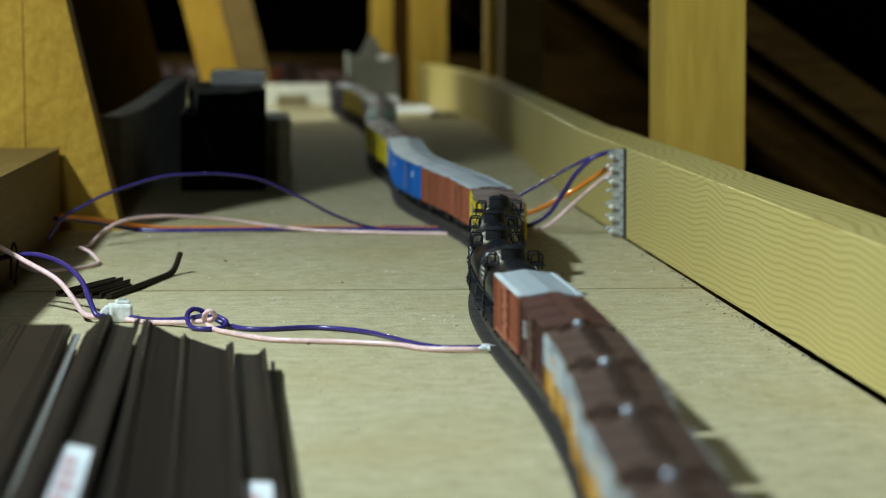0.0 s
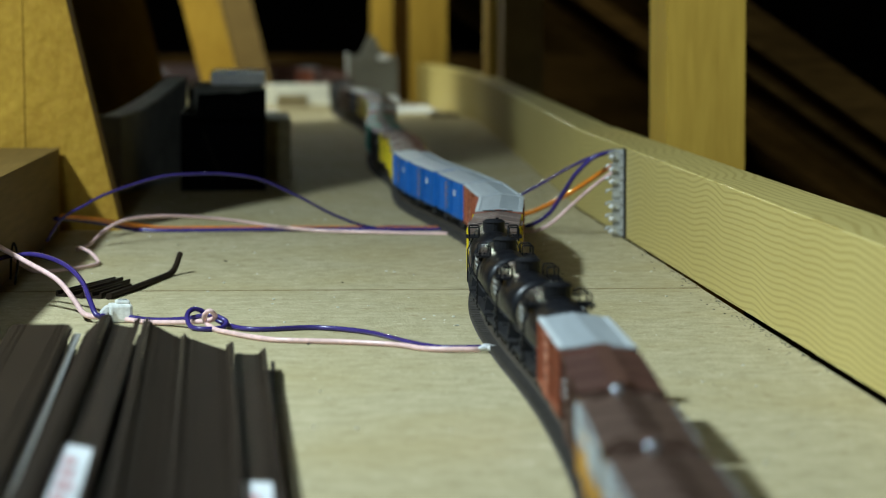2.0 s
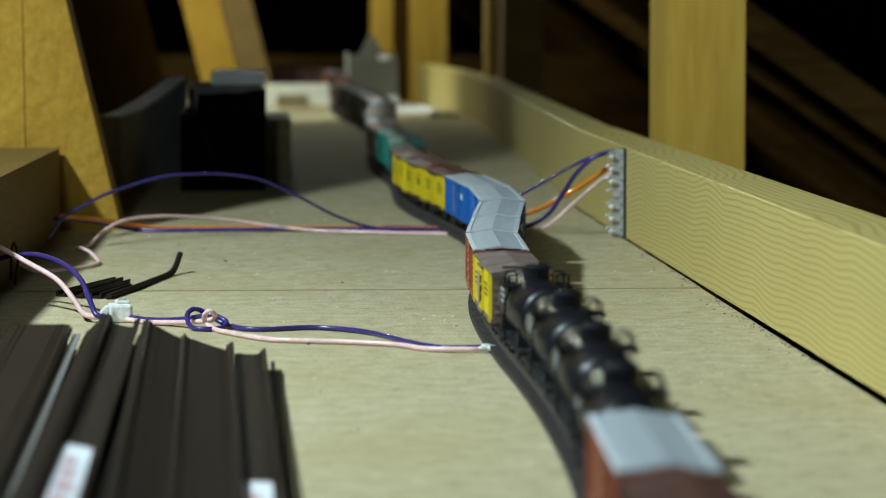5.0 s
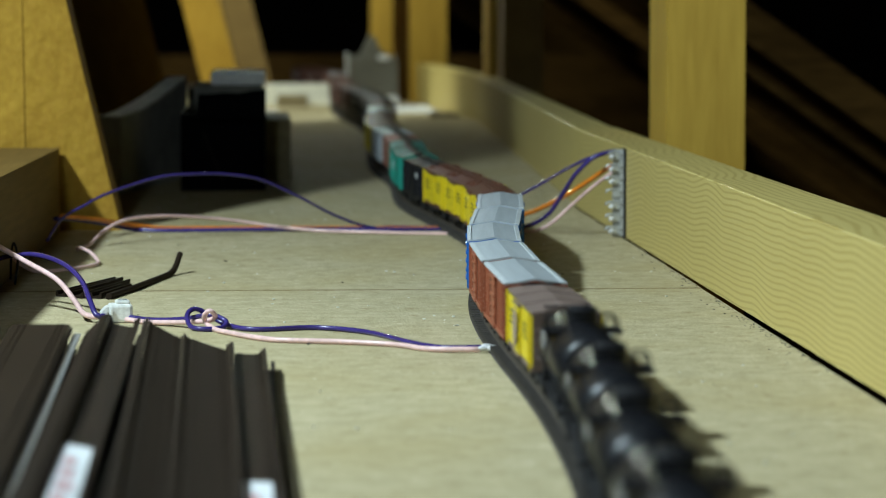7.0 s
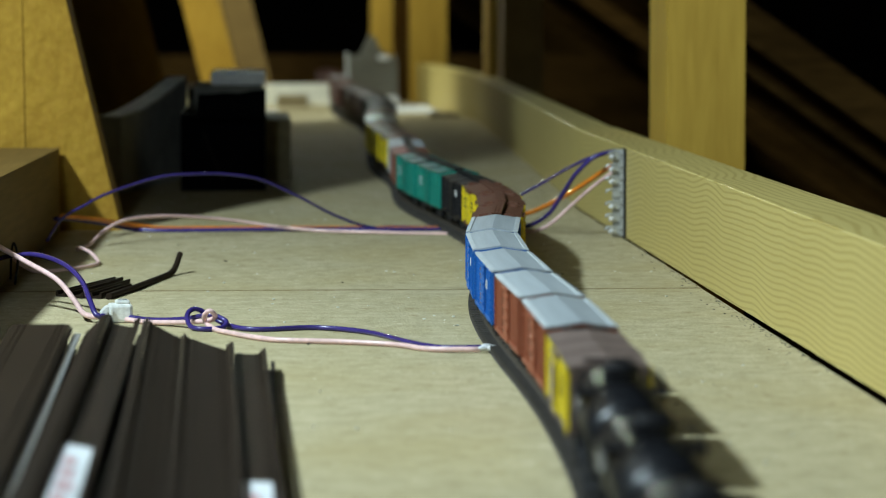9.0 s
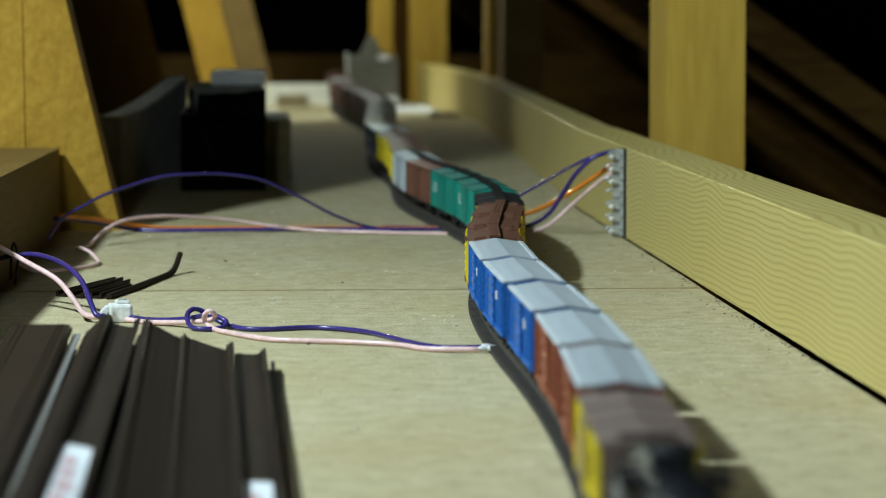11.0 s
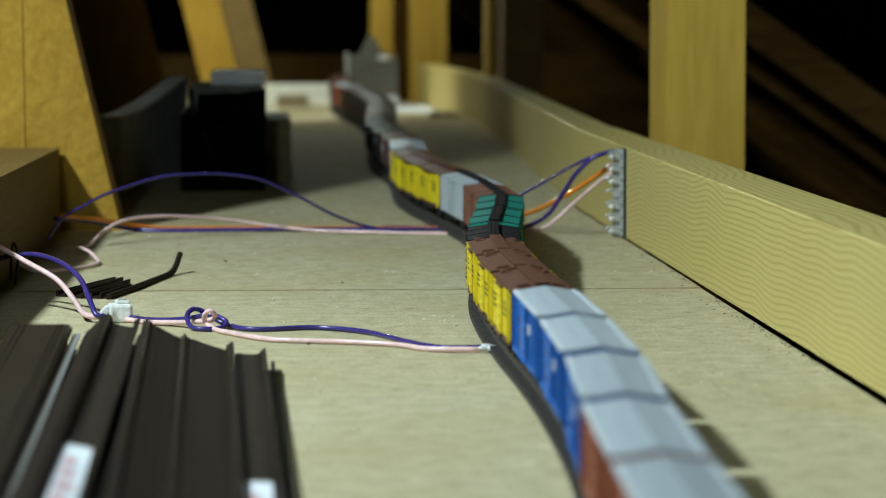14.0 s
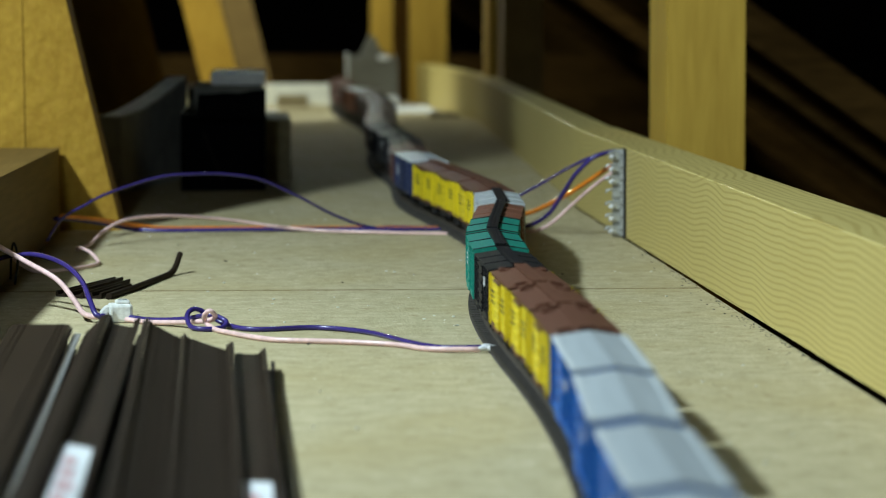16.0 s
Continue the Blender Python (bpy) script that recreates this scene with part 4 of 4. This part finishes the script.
def channel(name, x, z, tilt, w, y0, y1, yaw=0.0, lip=0.0036, label="dark brown plastic channel strip in a pile on the board"):
    t, h = 0.0007, w / 2
    ob = holder(name, label, "plastic strip", "pile of channel strips", m=pose(x, y1, z, 0, tilt, yaw))
    bm = bmesh.new()
    prism(bm, [(-h + t, 0), (h - t, 0), (h - t, t), (h * 0.62, t), (h * 0.55, t + 0.0005), (h * 0.40, t + 0.0005), (h * 0.33, t), (-h * 0.33, t), (-h * 0.40, t + 0.0005), (-h * 0.55, t + 0.0005), (-h * 0.62, t), (-h + t, t)], y0 - y1, 0.0)
    part("web", bm, BROWN_PLASTIC, ob)
    for sx in (-1, 1):
        bm = prism(bmesh.new(), [(sx * h, 0), (sx * (h - t), 0), (sx * (h - t), lip - 0.0006), (sx * (h - t * 1.7), lip - 0.0003), (sx * (h - t * 1.7), lip), (sx * h, lip)], y0 - y1, 0.0)
        part("lip", bm, BROWN_PLASTIC, ob)
    return ob


def folded(fold, y0, y1, yaw):
    """A strip of the pile whose end shows the fold, a run of (x, z): each straight run is a web or a lip with ribs along it."""
    xm = sum(q[0] for q in fold) / len(fold)
    ob = holder("channel_strip", "dark brown plastic channel strip in a pile on the board", "plastic strip", "pile of channel strips", m=pose(xm, y1, 0, 0, 0, yaw))
    t = 0.0007
    for (xa, za), (xb, zb) in zip(fold, fold[1:]):
        ln = math.hypot(xb - xa, zb - za)
        ux, uz = (xb - xa) / ln, (zb - za) / ln
        across = lambda u, v: (xa - xm + ux * u - uz * v, za + uz * u + ux * v)
        prof = [across(0.00003, 0), across(ln - 0.00003, 0), across(ln - 0.00003, t * 0.8), across(ln - 0.0002, t), across(0.0002, t), across(0.00003, t * 0.8)]
        wide = ln > 0.005
        part("web" if wide else "lip", prism(bmesh.new(), prof, y0 - y1, 0.0), BROWN_PLASTIC, ob)
        if wide:
            for f in (0.14, 0.24, 0.80, 0.88):
                part("rib", prism(bmesh.new(), [across(ln * f - 0.0003, t), across(ln * f + 0.0003, t), across(ln * f + 0.0001, t + 0.0003), across(ln * f - 0.0001, t + 0.0003)], y0 - y1, 0.0), BROWN_PLASTIC, ob)
    return ob


def build_channels():
    Y0 = 0.42
    for x in (-0.0035, -0.0185, -0.0335, -0.0485, -0.0660, -0.0810):
        channel("channel_strip", x, 0.0002, 0, 0.0146, Y0, 0.955)
    for x in (-0.0350, -0.0500, -0.0665, -0.0815):
        channel("channel_strip", x, 0.0042, 0, 0.0146, Y0, 0.955)
    for x in (-0.0440, -0.0665, -0.0815):
        channel("channel_strip", x, 0.0082, 0, 0.0150, Y0, 0.958)
    folded([(-0.0990, 0.0150), (-0.0985, 0.0118), (-0.0800, 0.0122), (-0.0797, 0.0140)], Y0, 0.960, 0.9)
    folded([(-0.0768, 0.0118), (-0.0764, 0.0138), (-0.0590, 0.0136), (-0.0588, 0.0120)], Y0, 0.966, 0.9)
    folded([(-0.0546, 0.0094), (-0.0480, 0.0162), (-0.0472, 0.0162), (-0.0464, 0.0130), (-0.0394, 0.0114), (-0.0386, 0.0148), (-0.0375, 0.0146)], Y0, 0.975, 0.45)
    folded([(-0.0368, 0.0105), (-0.0358, 0.0153), (-0.0347, 0.0152), (-0.0342, 0.0136), (-0.0252, 0.0088)], Y0, 0.968, 0.9)
    folded([(-0.0247, 0.0082), (-0.0243, 0.0106), (-0.0233, 0.0103), (-0.0230, 0.0092), (-0.0108, 0.0050), (-0.0101, 0.0078), (-0.0088, 0.0076)], Y0, 0.967, 0.9)
    folded([(-0.0084, 0.0044), (-0.0002, 0.0040), (0.0001, 0.0060), (0.0011, 0.0059)], Y0, 0.965, 0.7)
    bar = holder("metal_strip", "narrow bright metal strip lying among the plastic channels", "metal strip", m=pose(-0.0567, 0.966, 0.0102, 0, 0, 0.75))
    part("blade", bx(bmesh.new(), -0.0009, 0.0009, -0.53, 0, 0, 0.0008, bevel=0.0002), DULL_STEEL, bar)
    bm = bmesh.new()
    for k in range(130):
        bx(bm, -0.0011, 0.0011, -0.004 * k - 0.0022, -0.004 * k, 0.0007, 0.0013)
    tagged(part("teeth", bm, STEEL, bar), kind="stuff")
    for x, z, tilt, w in ((-0.0408, 0.0138, 12, 0.0066), (-0.0014, 0.0054, 3, 0.0070)):
        lab = thing("paper_label", bx(bmesh.new(), -w / 2, w / 2, -0.11, 0, 0, 0.0002), PAPER, "pale blue-white paper label with faded red print", "label", m=pose(x, 0.698, z, 0, tilt, 0.7))
        bm = bmesh.new()
        for k in range(5):
            bx(bm, -w * 0.32, w * (0.05 + 0.08 * (k % 3)), -0.030 - k * 0.017, -0.021 - k * 0.017, 0.0002, 0.0004)
        part("print", bm, PINK_INK, lab, "faded red print")


def build_offcuts():
    def offcut(x0, y0, x1, y1, w=0.0050, h=0.0022):
        ln = math.hypot(x1 - x0, y1 - y0)
        a = math.degrees(math.atan2(y1 - y0, x1 - x0)) - 90
        bm = bmesh.new()
        prism(bm, [(-w / 2, 0), (w / 2, 0), (w / 2, h), (w / 2 - 0.0007, h), (w / 2 - 0.0010, 0.0008), (-w / 2 + 0.0010, 0.0008), (-w / 2 + 0.0007, h), (-w / 2, h)], 0, ln)
        thing("plastic_offcut", bm, BROWN_PLASTIC, "short dark plastic channel offcut on the board", "offcut", "plastic offcuts", m=pose(x0, y0, 0.0002, 0, 0, a))
    offcut(-0.0775, 1.215, -0.0580, 1.278, 0.004)
    offcut(-0.0710, 1.208, -0.0555, 1.268, 0.0055)
    offcut(-0.0635, 1.206, -0.0535, 1.246, 0.0045)
    bm = bmesh.new()
    pts = smooth_path([(-0.0585, 1.203, 0.0012), (-0.0490, 1.245, 0.0013), (-0.0400, 1.288, 0.0016), (-0.0372, 1.300, 0.0022), (-0.0355, 1.306, 0.0045), (-0.0340, 1.312, 0.0090)], 0.003)
    sweep(bm, pts, 0.0013, 8)
    thing("bent_offcut", bm, BROWN_PLASTIC, "bent dark plastic strip with its end standing up", "offcut", "plastic offcuts")
    # crumbs and specks left from sawing
    bm = bmesh.new()
    rng = random.Random(5)
    for k in range(240):
        x, y = rng.uniform(-0.08, 0.17), rng.uniform(0.75, 2.2)
        r = rng.uniform(0.0002, 0.0006)
        bmesh.ops.create_cube(bm, size=r, matrix=pose(x, y, floor_z(y) + r * 0.4, rng.uniform(0, 90), 0, rng.uniform(0, 90)) @ Matrix.Diagonal((1.8, 1, 0.8, 1)))
    thing("sawdust_crumbs", bm, CREAM, "tiny pale sawdust crumbs on the board", "sawdust", kind="stuff")
    bm = bmesh.new()
    for k in range(26):
        x, y = rng.uniform(-0.06, 0.17), rng.uniform(0.75, 1.9)
        r = rng.uniform(0.0003, 0.0008)
        bmesh.ops.create_cube(bm, size=r, matrix=pose(x, y, floor_z(y) + r * 0.3, 0, 0, rng.uniform(0, 90)) @ Matrix.Diagonal((2.0, 1, 0.6, 1)))
    for k in range(150):
        y = rng.uniform(0.95, 1.42)
        x = 0.1742 - rng.expovariate(330)
        r = rng.uniform(0.00015, 0.0004)
        bmesh.ops.create_cube(bm, size=r, matrix=pose(x, y, floor_z(y) + r * 0.3, 0, 0, rng.uniform(0, 90)) @ Matrix.Diagonal((1.0, 2.2, 0.6, 1)))
    thing("dark_crumbs", bm, BLACK_PLASTIC, "tiny dark plastic crumbs on the board", "crumbs", kind="stuff")


def build_far_things():
    # open black card box with a ragged top edge
    b = holder("black_box", "open black card box standing on the board", "box", m=pose(-0.0232, 1.92, 0, 0, 0, 0))
    on_far(b, 1.92)
    part("floor_panel", box_mesh(-0.0258, 0.0258, 0.0, 0.16, 0.0, 0.0012), CARD_BLACK, b)
    part("side_panel", box_mesh(-0.0258, -0.0246, 0.0, 0.16, 0.0012, 0.0455), CARD_BLACK, b)
    part("side_panel", box_mesh(0.0246, 0.0258, 0.0, 0.16, 0.0012, 0.0590), CARD_BLACK, b)
    part("back_panel", box_mesh(-0.0246, 0.0246, 0.1588, 0.16, 0.0012, 0.0590), CARD_BLACK, b)
    bm = bmesh.new()
    prism(bm, [(-0.0170, 0.0440), (0.0262, 0.0440), (0.0262, 0.0618), (0.0180, 0.0612), (0.0100, 0.0596), (0.0000, 0.0600), (-0.0080, 0.0592), (-0.0150, 0.0590)], -0.0016, -0.0004)
    part("flap", bm, CARD_BLACK, b, "ragged black card flap")
    part("lid", box_mesh(-0.0258, 0.0258, 0.0, 0.16, 0.0456, 0.0470), CARD_BLACK, b)
    part("front_panel", box_mesh(-0.0246, 0.0246, 0.012, 0.0132, 0.0012, 0.0455), CARD_BLACK, b)
    part("crease", prism(bmesh.new(), [(-0.0130, 0.0360), (-0.0122, 0.0360), (0.0000, 0.0060), (-0.0008, 0.0060)], 0.0108, 0.0119), BROWN_PLASTIC, b, "thin slanting crease")
    on_far(thing("grey_packet", bx(bmesh.new(), -0.0415, 0.0010, 1.945, 2.06, 0.0472, 0.0635, bevel=0.001), GREY_WALL, "grey card packet on the black box", "packet"), 1.92)
    on_far(thing("white_slab", bx(bmesh.new(), -0.0310, 0.0030, 1.950, 2.06, 0.0637, 0.0715, bevel=0.0008), PAPER, "white polystyrene slab lying on a packet", "slab"), 1.92)
    on_far(thing("brown_box", bx(bmesh.new(), 0.0014, 0.0190, 2.02, 2.16, 0.0, 0.0400, bevel=0.0008), CARD_BROWN, "low brown card box beside the black box", "box"), 2.05)
    # grey foam piece with a curved top, leaning away
    prof = [(0.0, 0.0), (0.145, 0.0)] + [(0.145 * (1 - k / 8), 0.0455 + 0.020 * (1 - k / 8) ** 1.6) for k in range(9)]
    wedge = holder("foam_wedge", "dark grey foam piece with a rising curved top, lightened as lit", "foam", m=pose(-0.0905, 1.905, 0, 0, 0, -14.5))
    on_far(wedge, 1.91)
    part("core", prism(bmesh.new(), prof, -0.0065, 0.0065, "x"), GREY_FOAM, wedge)
    arc = prof[2:]
    # light falling on the foam's top is painted as a cream layer
    part("cap", prism(bmesh.new(), [(a, b + 0.0002) for a, b in arc] + [(a, b + 0.0016) for a, b in arc[::-1]], -0.0067, 0.0067, "x"), CREAM, wedge, "top edge of the foam, lightened as lit from above")
    # far end of the layout
    on_far(thing("card_strip", bx(bmesh.new(), 0.0050, 0.0880, 3.86, 3.92, 0.0, 0.0250, bevel=0.0006), CREAM, "cream card strip standing near the far bend", "card"), 3.86)
    on_far(thing("dark_tray", bx(bmesh.new(), 0.0190, 0.0560, 3.76, 3.82, 0.0, 0.0135, bevel=0.001), CARD_BROWN, "low brown tray on the board", "tray"), 3.78)
    on_far(thing("paper_scrap", bx(bmesh.new(), -0.003, 0.018, 3.30, 3.48, 0.0, 0.0012), PAPER, "white paper scrap on the board", "paper"), 3.36)
    g = holder("model_building", "grey card model building with a pale side and raised gable", "model building", m=pose(0.1335, 3.76, 0))
    on_far(g, 3.76)
    part("wall", bx(bmesh.new(), -0.0290, 0.0300, 0.0, 0.06, 0.0, 0.0600, bevel=0.0006), GREY_WALL, g)
    bm = bmesh.new()
    prism(bm, [(-0.0150, 0.0602), (0.0200, 0.0602), (0.0080, 0.0700), (0.0020, 0.0840), (-0.0040, 0.0850), (-0.0090, 0.0720)], 0.004, 0.05)
    part("gable", bm, GREY_WALL, g)
    # lamplight on the left wall is put into its white colour
    part("side_wall", box_mesh(-0.0305, -0.0292, 0.0, 0.06, 0.0, 0.0640), PAPER, g, "left side wall, whitened as lit from the left")
    part("roof_edge", box_mesh(0.0060, 0.0200, -0.0014, -0.0002, 0.0560, 0.0620), PAPER, g, "white roof edge")
    part("porch", box_mesh(0.0060, 0.0290, -0.03, -0.002, 0.0, 0.0130), PAPER, g, "white porch")
    on_far(thing("paper_sheet", bx(bmesh.new(), 0.1480, 0.1960, 3.50, 3.72, 0.0, 0.0012), PAPER, "white paper sheet lying on the board", "paper"), 3.55)
    bm = bmesh.new()
    for k in range(7):
        bx(bm, 0.175 + 0.004 * k, 0.181 + 0.004 * k, 3.25 + 0.02 * (k % 3), 3.30 + 0.02 * (k % 4), 0.0, 0.003 + 0.0008 * (k % 3))
    on_far(thing("dark_scraps", bm, CARD_BROWN, "small dark scraps in a heap on the board", "scraps", kind="stuff"), 3.28)


build_wires()
build_connector()
build_terminals()
build_channels()
build_offcuts()
build_far_things()
motions()
